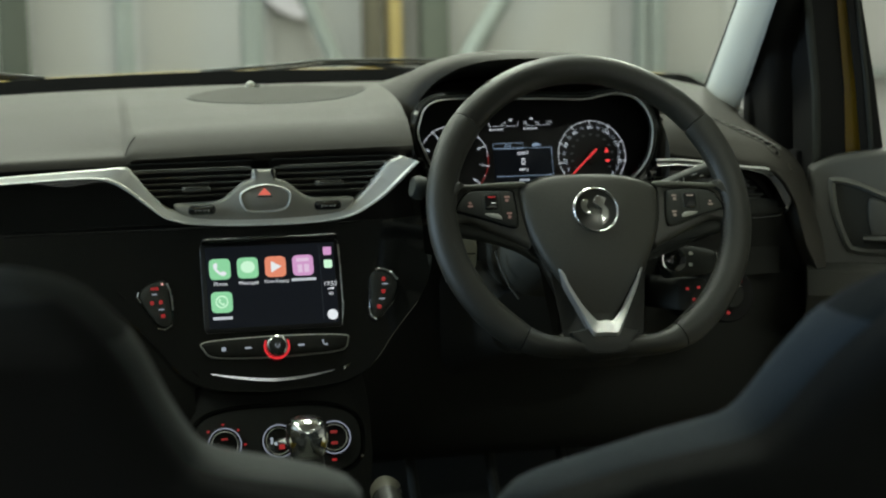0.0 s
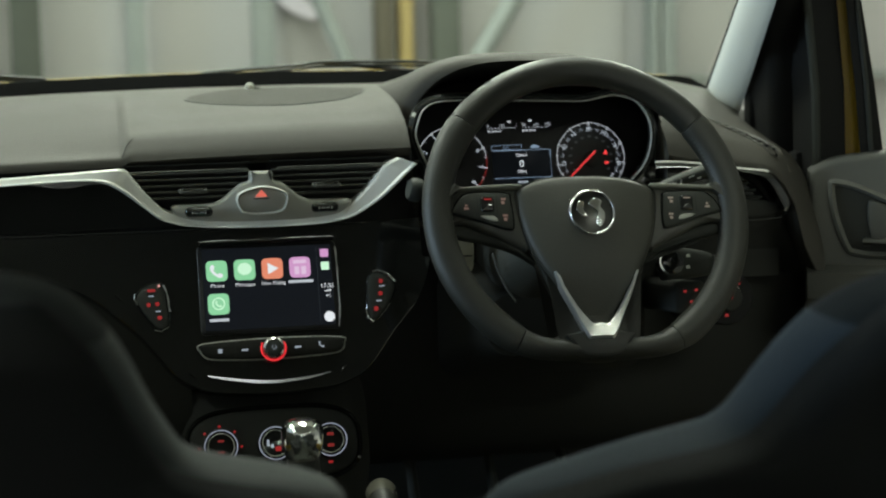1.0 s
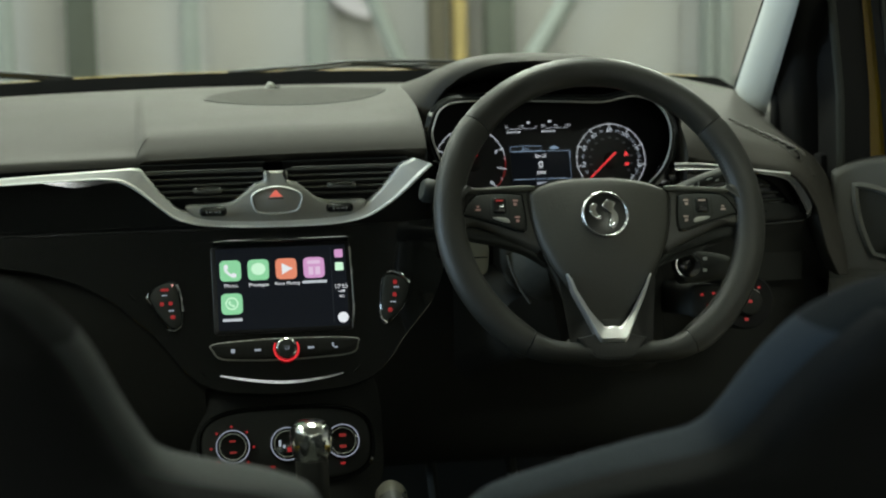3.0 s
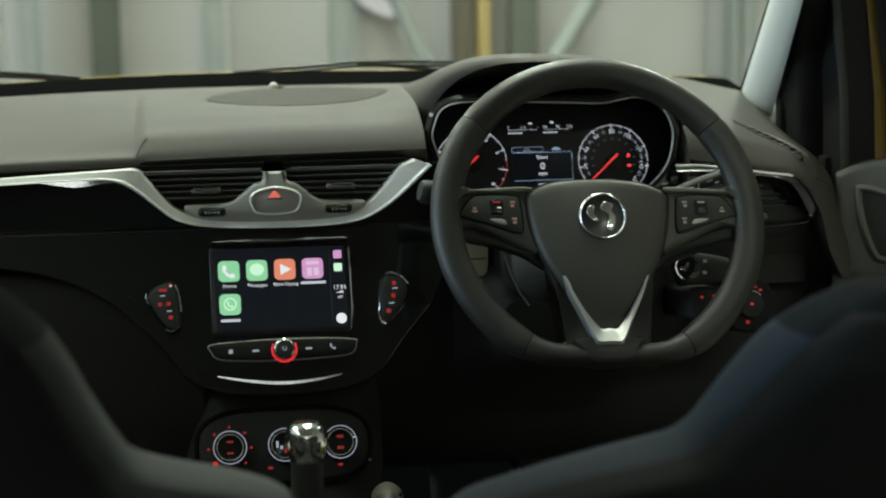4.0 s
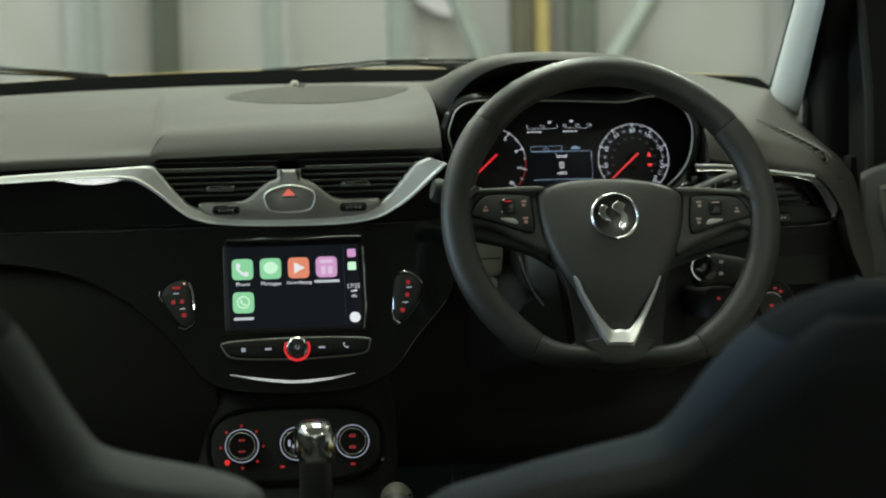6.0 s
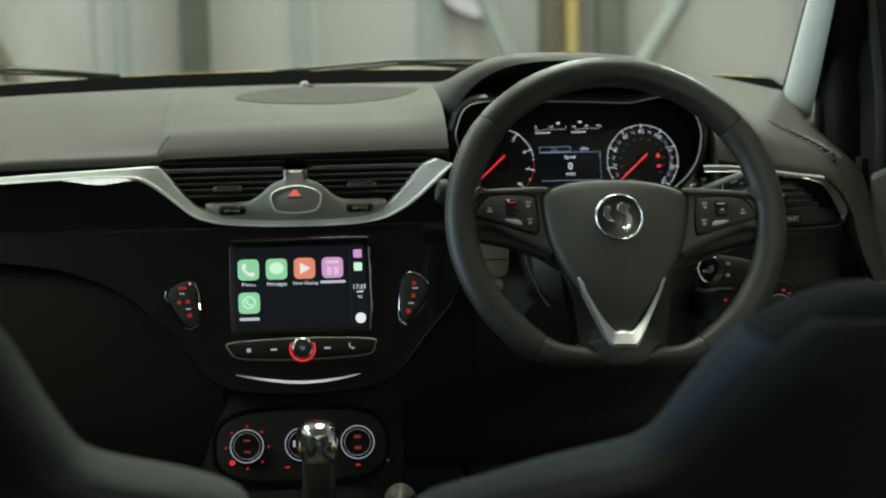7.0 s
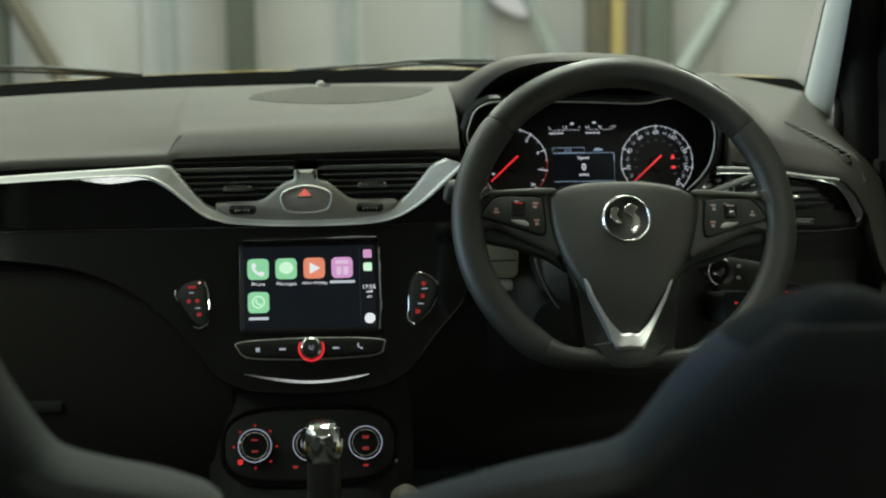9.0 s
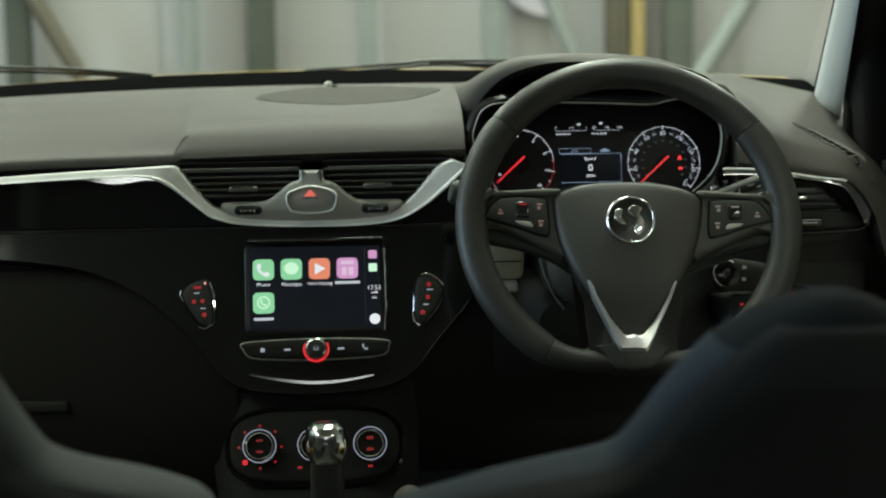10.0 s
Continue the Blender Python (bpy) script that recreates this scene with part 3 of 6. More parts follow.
SOFT_EDGE = [(-0.78, 0.975), (-0.60, 0.984), (-0.27, 0.987), (-0.18, 0.9895), (-0.08, 0.9945), (0.0, 0.998), (0.20, 1.000), (0.50, 0.985), (0.55, 0.974), (0.73, 0.83)]
CREST = [(-0.78, 0.99), (-0.70, 1.008), (-0.6, 1.013), (0.55, 1.015), (0.622, 1.019), (0.664, 1.004), (0.695, 0.98), (0.718, 0.945), (0.73, 0.90)]
REAR = [(-0.78, 1.0), (-0.70, 1.045), (-0.6, 1.056), (0.60, 1.056), (0.66, 1.045), (0.70, 1.02), (0.73, 0.97)]


def pad_height(x, y):
    e, c, r = interp(x, EDGE), interp(x, CREST), interp(x, REAR)
    droop = -(0.03 if x < 0 else 0.012) * (abs(x) / 0.75) ** 2 * smooth_step(y, 1.75, 1.95)
    table = [(1.600, e), (1.606, e + 0.3 * (c - e) + 0.002), (1.618, e + 0.7 * (c - e)), (1.635, c), (1.68, c + (r - c) * 0.42), (1.75, c + (r - c) * 0.80), (1.80, r), (1.90, r + 0.010), (2.00, r + 0.010), (2.10, r + 0.006), (2.14, r - 0.02)]
    # fuller roll towards the cabin
    e2 = interp(x, SOFT_EDGE)
    roll = [(1.600, e), (1.606, e + 0.14 * (r - e)), (1.618, e2 + 0.33 * (r - e2)), (1.635, e2 + 0.52 * (r - e2)), (1.68, e2 + 0.74 * (r - e2)), (1.75, e2 + 0.92 * (r - e2)), (1.80, r), (1.90, r + 0.010), (2.00, r + 0.010), (2.10, r + 0.006), (2.14, r - 0.02)]
    # flatter with a crisp edge on the passenger side
    crisp = [(1.600, e), (1.602, e + 0.009), (1.606, e + 0.012), (1.618, e + 0.016), (1.635, e + 0.022), (1.68, e + 0.038), (1.75, e + 0.058), (1.80, max(r, e + 0.066)), (1.90, r + 0.010), (2.00, r + 0.010), (2.10, r + 0.006), (2.14, r - 0.02)]
    k = smooth_step(-x, -0.55, -0.45)
    f = smooth_step(y, 1.618, 1.66)
    j = (1 - f) * smooth_step(x, -0.172, -0.150) + f * smooth_step(x, -0.30, 0.02)
    z = k * (j * interp(y, roll) + (1 - j) * interp(y, crisp)) + (1 - k) * interp(y, table) + droop
    # the driver's end falls away towards the door
    fall = 1.009 - 0.23 * (x - 0.648) + 0.20 * (min(y, 2.0) - 1.74) - (5.2 * max(0.0, x - 0.69) ** 2 + 70 * max(0.0, x - 0.728) ** 2) * smooth_step(-y, -1.92, -1.80)
    if y < 1.640:
        fall = e + (fall - e) * math.sqrt(max(0.0, (y - 1.600) / 0.040))
    z += (fall - z) * smooth_step(x, 0.545, 0.62)
    # fillet up to the hood
    z += 0.010 * (smooth_step(x, 0.10, 0.21) ** 2 if x < 0.38 else smooth_step(-x, -0.64, -0.55) ** 2) * smooth_step(y, 1.61, 1.70) * smooth_step(-y, -1.95, -1.80)
    # well for the instruments
    right = 0.535 + 0.023 * smooth_step(y, 1.635, 1.70)
    well = smooth_step(x, 0.193, 0.199) * smooth_step(-x, -right, 0.006 - right) * smooth_step(-y, -1.86, -1.80)
    return z + (0.90 - z) * well


def dash_pad():
    bm = bmesh.new()
    xs = sorted(set([round(x, 4) for x in np.linspace(-0.78, 0.755, 104)] + [-0.168, -0.164, -0.159, -0.154, -0.150, 0.191, 0.193, 0.196, 0.199, 0.201, 0.526, 0.529, 0.532, 0.535, 0.538, 0.541, 0.545, 0.549, 0.553, 0.556, 0.559, 0.561]))
    ys = [1.600, 1.6012, 1.603, 1.606, 1.612, 1.618, 1.626, 1.635, 1.65, 1.68, 1.71, 1.75, 1.80, 1.85, 1.90, 2.0, 2.10, 2.14]
    rows = []
    for x in xs:
        e = min(interp(x, EDGE), pad_height(x, 1.6))
        row = [Vector((x, 1.66, min(e, 0.99) - 0.004)), Vector((x, 1.612, min(e, 0.99) - 0.003)), Vector((x, 1.602, e - 0.003))]
        rows.append(row + [Vector((x, y, pad_height(x, y))) for y in ys])
    ring_faces(bm, rows, False)
    part("top_pad", bm, PAD, DASH, "soft grained dark grey dash top", angle=50)
    part("pad_seam", tube([Vector((x, y, pad_height(x, y) + 0.0004)) for x, y in ((-0.166, 1.600), (-0.1655, 1.606), (-0.163, 1.614), (-0.158, 1.623), (-0.152, 1.630))], 0.0006, 6), MATTE, DASH, "curved seam in the dash top")
    # speaker grille with its rim
    oval = spline([(-0.075, 1.80), (-0.05, 1.86), (0.02, 1.905), (0.10, 1.90), (0.172, 1.85), (0.150, 1.79), (0.075, 1.745), (-0.02, 1.755)], 8)
    rim = lambda a, b, w=0.0: Vector((a, b, pad_height(a, b) + w))
    part("speaker_rim", band(oval, inset(oval, 0.003), rim, 0.0016, -0.001, 0.0005), DARK, DASH, "thin rim of the speaker grille")
    bm = bmesh.new()
    inner = inset(oval, 0.003)
    cx, cy = 0.05, 1.825
    ring_faces(bm, [[rim(cx + (q[0] - cx) * s, cy + (q[1] - cy) * s, 0.0012) for q in inner] for s in (1, 0.8, 0.6, 0.4, 0.2, 0.05)], True, False, True)
    part("speaker_grille", bm, mat("speaker_mesh", (0.046, 0.045, 0.037), 0.75, spec=0.25, grain=1.0, scale=1500, vary=0.1), DASH, "fine mesh speaker grille")
    # light sensor
    at = frame_at((0.020, 1.900, pad_height(0.02, 1.90)), (1, 0, 0), (0, 1, 0))
    s = part("light_sensor", disc_stack(at, [(0.007, 0.0), (0.0065, 0.003), (0.005, 0.007), (0.002, 0.009)], 16), SATIN, DASH, "small pale light sensor dome")
    part("sensor_foot", plate(rrect(0.016, 0.008, 0.003, 0.006), at, 0.003, 0.001), DARK, s)


dash_pad()


def binnacle():
    """The hood over the instruments and the instrument cluster itself."""
    hood = bmesh.new()
    def arch(x0, x1, top, foot, y, lean=0.0, n=40, sq=2.6, far=None):
        cx, rx = (x0 + x1) / 2, (x1 - x0) / 2
        out = []
        for i in range(n + 1):
            a = math.pi * (1 - i / n)
            c, s = math.cos(a), math.sin(a)
            p = 2 / (far if far and c > 0 else sq)
            x = cx + rx * math.copysign(abs(c) ** p, c)
            h = abs(s) ** p
            z = foot + (top - foot) * h - 0.006 * h * (x - cx) / rx
            out.append(Vector((x, y - lean * h ** 3, z)))
        return out
    liner = [arch(0.203, 0.556, 1.078, 0.90, 1.735, 0, sq=4), arch(0.203, 0.556, 1.085, 0.90, 1.715, 0.02, sq=4), arch(0.200, 0.557, 1.097, 0.905, 1.70, 0.06, sq=3.6)]
    lip = arch(0.196, 0.5575, 1.104, 0.91, 1.695, 0.08, sq=3.4)
    inside = bmesh.new()
    ring_faces(inside, liner + [lip], False)
    part("hood_liner", inside, MATTE, DASH, "black inside of the hood", angle=60)
    rings = [lip, arch(0.192, 0.559, 1.109, 0.92, 1.697, 0.075, sq=3.6, far=3.0), arch(0.187, 0.562, 1.1125, 0.93, 1.702, 0.06, sq=3.6, far=2.6), arch(0.182, 0.566, 1.1125, 0.95, 1.72, 0.025, sq=3.4, far=2.3),
             arch(0.174, 0.570, 1.108, 0.97, 1.76, 0, sq=2.9, far=2.05), arch(0.16, 0.575, 1.096, 1.0, 1.84, 0, sq=2.3), arch(0.13, 0.60, 1.075, 1.03, 1.93, 0, sq=2), arch(0.10, 0.62, 1.062, 1.05, 2.0, 0, sq=2)]
    ring_faces(hood, rings, False)
    part("cluster_hood", hood, PAD, DASH, "arched hood over the instruments", angle=60)


binnacle()
CL = frame_at((0.367, 1.700, 0.965), (1, 0, 0), (0, 0.2425, 0.970))


def cluster():
    t = thing("instrument_cluster", (0.367, 1.70, 0.93), "lit black instrument cluster with two dials and a display", "instrument cluster")
    k = 1 / 0.970
    shape = [(0.2165, 0.999), (0.220, 1.025), (0.231, 1.043), (0.258, 1.051), (0.330, 1.050), (0.400, 1.0475), (0.440, 1.0455), (0.458, 1.0465), (0.475, 1.0500), (0.497, 1.052), (0.523, 1.044), (0.539, 1.023), (0.543, 0.997), (0.533, 0.963),
             (0.508, 0.936), (0.47, 0.915), (0.367, 0.905), (0.27, 0.915), (0.238, 0.95)]
    out = spline([((x - 0.367), (z - 0.965) * k) for x, z in shape], 6)
    part("lens", plate(out, CL, 0.012, 0.001, -0.012), CLUSTER, t, "glossy black dial face")
    # ring and rim stand 9 cm proud, with a dark wall back to the dials
    proud = 0.088
    ring = []
    for a, b in out:
        x, z = a + 0.367, 0.965 + 0.970 * b
        x, z = x - 0.038 * (x + 0.096), z + 0.038 * (1.176 - z)
        ring.append((x - 0.367, (z - 0.965 - 0.2425 * proud) * k))
    part("trim_ring", band(ring, inset(ring, 0.0018), CL, 0.003, proud - 0.003, 0.0015), RING_GLINT, t, "thin ring round the instruments, pale colour for its reflection")
    part("shroud", band(inset(ring, -0.0095), inset(ring, -0.0002), CL, 0.006, proud - 0.012, 0.003), GLOSS, t, "rounded black rim")
    wall = bmesh.new()
    ring_faces(wall, [[CL(*q, proud - 0.003) for q in inset(ring, 0.0026)], [CL(*q, 0.0005) for q in inset(out, 0.0012)]], True)
    ring_faces(wall, [[CL(*q, proud - 0.011) for q in inset(ring, -0.0090)], [CL(*q, -0.012) for q in inset(out, -0.010)]], True)
    part("inner_wall", wall, MATTE, t, "matt black wall round the dials")
    part("backing", band([(q[0] * 1.14, q[1] * 1.14) for q in out], inset(out, -0.009), CL, 0.002, -0.016), MATTE, t)

    def dial(cx, cy, r, first, last, numbers, minor, size, red_from=None, name="dial"):
        b = bmesh.new()
        a = lambda v: 225 - 270 * v
        arc_band(CL, cx, cy, r - 0.0009, r, a(0), a(1 if red_from is None else red_from), 60, 0.0008, b)
        d = part(name, b, WHITE_L, t, "white lit scale ring")
        if red_from is not None:
            part("red_zone", arc_band(CL, cx, cy, r - 0.0013, r, a(red_from), a(1), 20, 0.0008), RED_FAINT, d)
        b = bmesh.new()
        for i in range(minor + 1):
            an = radians(a(i / minor))
            major = i % 2 == 0
            r0, r1, h = (r - 0.0050, r + 0.0012, 0.0007) if major else (r - 0.0032, r, 0.0004)
            c, s = math.cos(an), math.sin(an)
            flat([(cx + c * r0 - s * h, cy + s * r0 + c * h), (cx + c * r1 - s * h, cy + s * r1 + c * h), (cx + c * r1 + s * h, cy + s * r1 - c * h), (cx + c * r0 + s * h, cy + s * r0 - c * h)], CL, 0.001, b)
        part("tick_marks", b, WHITE_L, d)
        b = bmesh.new()
        for j, (v, text) in enumerate(numbers):
            an = radians(a(v))
            words(text, CL, size if len(text) < 3 or j % 2 == 0 else size * 0.9, cx + math.cos(an) * (r - 0.0092), cy + math.sin(an) * (r - 0.0092), 0.001, (an - math.pi / 2) * 0.8, b)
        part("numerals", b, NUMERAL_L, d)
        return d

    sp = dial(0.0915, 0.0045, 0.0475, 0, 160, [(i / 16, str(i * 10)) for i in range(1, 17) if i % 2 == 0] + [], 16, 0.0078, name="speed_dial")
    b = bmesh.new()
    for i in range(1, 16, 2):
        an = radians(225 - 270 * i / 16)
        words(str(i * 10), CL, 0.0055, 0.0915 + math.cos(an) * 0.0385, 0.0045 + math.sin(an) * 0.0385, 0.001, (an - math.pi / 2) * 0.8, b)
    part("small_numerals", b, DIM_L, sp)
    b = bmesh.new()
    for i in range(0, 13):
        an = radians(215 - 250 * i / 12)
        x, y = 0.0915 + math.cos(an) * 0.0285, 0.0045 + math.sin(an) * 0.0285
        flat([(x - 0.002, y - 0.0012), (x + 0.002, y - 0.0012), (x + 0.002, y + 0.0012), (x - 0.002, y + 0.0012)], CL, 0.001, b)
    # slight emission added so the inner marks stay visible
    part("inner_scale", b, mat("faint_glow_print", (0.05, 0.05, 0.05), 0.6, emit=(0.6, 0.7, 0.9), strength=0.02), sp)

    def needle(x0, y0, x1, y1, name="needle"):
        d = Vector((x1 - x0, y1 - y0)).normalized()
        n = Vector((-d.y, d.x))
        pts = [Vector((x0, y0)) + n * 0.0007, Vector((x0, y0)) - n * 0.0007, Vector((x1, y1)) - n * 0.0012, Vector((x1, y1)) + n * 0.0012]
        return part(name, plate([tuple(p) for p in pts], CL, 0.0015, 0, 0.0075), RED_L, t, "lit red needle")

    needle(0.0507, -0.0305, 0.0965, 0.0115)
    part("needle_hub", disc_stack(CL, [(0.011, 0.001), (0.011, 0.004), (0.009, 0.0055), (0.003, 0.006)], 28, 0.0925, 0.002), MATTE, t, "black needle hub")
    ta = dial(-0.0995, 0.0045, 0.0475, 0, 8, [(i / 8, str(i)) for i in range(0, 9)], 16, 0.0085, 0.80, name="rev_dial")
    needle(-0.140, -0.0303, -0.0915, 0.0145)
    part("needle_hub", disc_stack(CL, [(0.011, 0.001), (0.011, 0.004), (0.009, 0.0055), (0.003, 0.006)], 28, -0.0965, 0.0045), MATTE, t, "black needle hub")
    # warning lights
    b = arc_band(CL, -0.1235, -0.0325, 0.0018, 0.0030, 0, 360, 16, 0.001)
    part("engine_light", b, AMBER_L, t, "amber warning light")
    part("oil_light", flat([(0.1125 + a, 0.0105 + b) for a, b in ((-0.0030, -0.0028), (0.0030, -0.0028), (0.0022, -0.0008), (0.0012, 0.0006), (0.0010, 0.0028), (-0.0010, 0.0028), (-0.0012, 0.0006), (-0.0022, -0.0008))], CL, 0.001), RED_L, t, "red warning light")
    part("battery_light", flat(rrect(0.0058, 0.0036, 0.0012, 0.1130, -0.0035), CL, 0.001), RED_L, t, "red warning light")
    b = bmesh.new()
    for x, y, w, h in ((-0.137, -0.0125, 0.006, 0.0016), (-0.137, -0.0155, 0.006, 0.0016), (-0.1235, -0.0075, 0.004, 0.003)):
        flat(rrect(w, h, 0.0005, x, y), CL, 0.001, b)
    part("rev_label", b, DIM_L, ta)
    # centre display
    sc = part("display", plate(rrect(0.081, 0.056, 0.002, -0.0045, -0.0105), CL, 0.0012, 0.0004, 0.0), DISPLAY, t, "dark information display")
    b = words("Speed", CL, 0.0062, -0.005, 0.0112, 0.0018)
    words("MPH", CL, 0.0060, -0.005, -0.0118, 0.0018, 0, b)
    part("caption", b, TEXT_L, sc)
    part("speed_figure", words("0", CL, 0.0130, -0.005, -0.0012, 0.0018), TEXT_L, sc, "lit figure 0")
    b = flat(rrect(0.079, 0.0007, 0.0003, -0.004, 0.0175), CL, 0.0017)
    flat(rrect(0.079, 0.0008, 0.0003, -0.004, -0.0198), CL, 0.0017, b)
    flat(rrect(0.0011, 0.008, 0.0004, 0.0352, 0.012), CL, 0.0017, b)
    flat(rrect(0.0004, 0.030, 0.0001, 0.0352, -0.006), CL, 0.0017, b)
    part("divider", b, BLUE_L, sc)
    b = bmesh.new()
    for x, y, w, h in ((-0.0245, 0.0248, 0.041, 0.0006), (-0.0245, 0.0182, 0.041, 0.0006), (-0.0450, 0.0215, 0.0006, 0.007), (-0.0040, 0.0215, 0.0006, 0.007)):
        flat(rrect(w, h, 0.0002, x, y), CL, 0.0017, b)
    part("tab_frame", b, BLUE_L, sc)
    b = flat([(-0.0300, 0.0188), (-0.0285, 0.0188), (-0.0260, 0.0240), (-0.0267, 0.0240)], CL, 0.0018)
    part("lane_symbol", b, BLUE_L, sc)
    b = flat([(-0.0200, 0.0188), (-0.0215, 0.0188), (-0.0240, 0.0240), (-0.0233, 0.0240)], CL, 0.0018)
    part("lane_symbol", b, BLUE_L, sc)
    part("lane_symbol", flat(rrect(0.0008, 0.003, 0.0003, -0.0250, 0.0205), CL, 0.0018), BLUE_L, sc)
    b = flat(rrect(0.012, 0.0026, 0.0012, 0.0145, 0.0213), CL, 0.0018)
    flat(rrect(0.0065, 0.0020, 0.0009, 0.0140, 0.0231), CL, 0.0018, b)
    part("car_symbol", b, BLUE_L, sc)
    b = words("0", CL, 0.0055, -0.0485, 0.0515, 0.0018)
    words("1/2", CL, 0.0055, -0.0285, 0.0515, 0.0018, 0, b)
    words("1", CL, 0.0055, -0.0085, 0.0515, 0.0018, 0, b)
    words("50", CL, 0.0055, 0.0015, 0.0515, 0.0018, 0, b)
    words("90", CL, 0.0055, 0.0185, 0.0515, 0.0018, 0, b)
    words("130", CL, 0.0055, 0.0345, 0.0515, 0.0018, 0, b)
    for x0 in (-0.047, 0.0005):
        for i in range(4):
            flat(rrect(0.0040, 0.0019, 0.0003, x0 + 0.005 * i, 0.0440), CL, 0.0018, b)
        flat(rrect(0.040 if x0 < 0 else 0.033, 0.0005, 0.0002, x0 + 0.018, 0.0482), CL, 0.0018, b)
    flat(rrect(0.0045, 0.0028, 0.0008, -0.0185, 0.0565), CL, 0.0018, b)
    flat(rrect(0.0045, 0.0028, 0.0008, 0.0105, 0.0575), CL, 0.0018, b)
    part("gauge", b, WHITE_L, sc, "fuel and temperature bar gauges")
    b = flat(rrect(0.014, 0.003, 0.0006, -0.005, -0.0255), CL, 0.0018)
    part("odometer", b, DIM_L, sc, "odometer reading as a bar")


cluster()


def centre_vents():
    # trim that runs along the dash and dips round the vents
    rows = [((-0.76, 0.958), (-0.76, 0.950)), ((-0.55, 0.968), (-0.55, 0.9595)), ((-0.379, 0.9765), (-0.379, 0.9685)), ((-0.316, 0.9800), (-0.316, 0.9715)), ((-0.25, 0.9830), (-0.25, 0.9740)), ((-0.222, 0.9842), (-0.225, 0.9745)),
            ((-0.195, 0.9855), (-0.204, 0.9735)), ((-0.1665, 0.9860), (-0.186, 0.9690)), ((-0.1545, 0.9745), (-0.166, 0.9570)), ((-0.143, 0.9595), (-0.147, 0.9415)), ((-0.130, 0.9445), (-0.125, 0.9240)), ((-0.117, 0.9335), (-0.108, 0.9175)),
            ((-0.092, 0.9262), (-0.090, 0.9135)), ((-0.05, 0.9218), (-0.05, 0.9100)), ((0.0, 0.9200), (0.0, 0.9085)), ((0.05, 0.9200), (0.05, 0.9087)), ((0.085, 0.9225), (0.087, 0.9110)), ((0.108, 0.9290), (0.113, 0.9165)),
            ((0.126, 0.9430), (0.133, 0.9260)), ((0.139, 0.9570), (0.152, 0.9385)), ((0.150, 0.9700), (0.168, 0.9520)), ((0.160, 0.9810), (0.184, 0.9665)), ((0.176, 0.9880), (0.198, 0.9800))]
    up = spline([(*a, 0) for a, b in rows], 5, False)
    lo = spline([(*b, 0) for a, b in rows], 5, False)
    bm = bmesh.new()
    rings = []
    for a, b in zip(up, lo):
        m1, m2 = a.lerp(b, 0.12), a.lerp(b, 0.78)
        rings.append([FRONT(a.x, a.y, -0.02), FRONT(a.x, a.y, 0.0040), FRONT(m1.x, m1.y, 0.0062), FRONT(m2.x, m2.y, 0.0096), FRONT(a.lerp(b, 0.86).x, a.lerp(b, 0.86).y, 0.0132), FRONT(a.lerp(b, 0.95).x, a.lerp(b, 0.95).y, 0.0134), FRONT(b.x, b.y, 0.0105), FRONT(b.x, b.y, -0.02)])
    ring_faces(bm, rings, True, True, True)
    trim = part("silver_trim", bm, SILVER, DASH, "satin silver trim dipping round the vents", angle=25)
    # near-black strip stands in for shade under the pad's overhang
    bm = bmesh.new()
    ring_faces(bm, [[Vector((x, 1.5996, interp(x, EDGE) + 0.0005)), Vector((x, 1.5990, interp(x, EDGE) - 0.013))] for x in np.linspace(-0.76, -0.176, 40)], False)
    part("gap_shade_strip", bm, COWL, DASH, "black strip for the shaded gap under the dash top")
    # centre body with hazard switch
    half = [(0.0, 0.9135), (0.05, 0.9150), (0.088, 0.9185), (0.106, 0.9265), (0.112, 0.9355), (0.107, 0.9390), (0.085, 0.9395), (0.062, 0.9400), (0.050, 0.9440), (0.036, 0.9550), (0.026, 0.9625), (0.0165, 0.9655), (0.0145, 0.9690), (0.0145, 0.9735), (0.0140, 0.9765), (0.0120, 0.9775)]
    body = spline([(0.002 + x, z) for x, z in half] + [(0.002 - x, z) for x, z in half[:0:-1]], 4)
    part("switch_surround", plate(body, FRONT, 0.016, 0.004, -0.008), SATIN, DASH, "satin grey surround of the hazard switch")
    hz = spline([(-0.030, 0.946), (-0.022, 0.955), (0.002, 0.9605), (0.026, 0.955), (0.034, 0.946), (0.030, 0.931), (0.020, 0.926), (0.002, 0.9245), (-0.017, 0.926), (-0.026, 0.931)], 6)
    h = part("hazard_switch", plate(inset(hz, 0.0018), FRONT, 0.006, 0.002, 0.007, 0.002), SATIN, DASH, "grey hazard switch")
    part("hazard_ring", band(hz, inset(hz, 0.0026), FRONT, 0.0065, 0.007, 0.0020), SILVER, h, "thin silver ring")
    part("hazard_triangle", flat([(-0.0075, 0.9470), (0.0085, 0.9470), (0.0005, 0.9560)], FRONT, 0.0158), HAZARD_L, h, "lit red triangle")
    part("switch_slot", flat(rrect(0.019, 0.0012, 0.0005, 0.0005, 0.9450), FRONT, 0.0156), MATTE, h)
    # vents
    for side in (-1, 1):
        v = thing("air_vent", (0.08 * side, 1.60, 0.96), "black slatted dashboard air vent with a chrome-edged tab", "air vent", "centre air vents")
        if side < 0:
            outer = [(0.940, -0.125), (0.9425, -0.128), (0.951, -0.144), (0.968, -0.157), (0.9855, -0.171)]
            inn = [(0.940, -0.052), (0.950, -0.036), (0.960, -0.022), (0.966, -0.012), (0.986, -0.012)]
        else:
            outer = [(0.937, 0.112), (0.943, 0.126), (0.957, 0.139), (0.970, 0.150), (0.986, 0.165)]
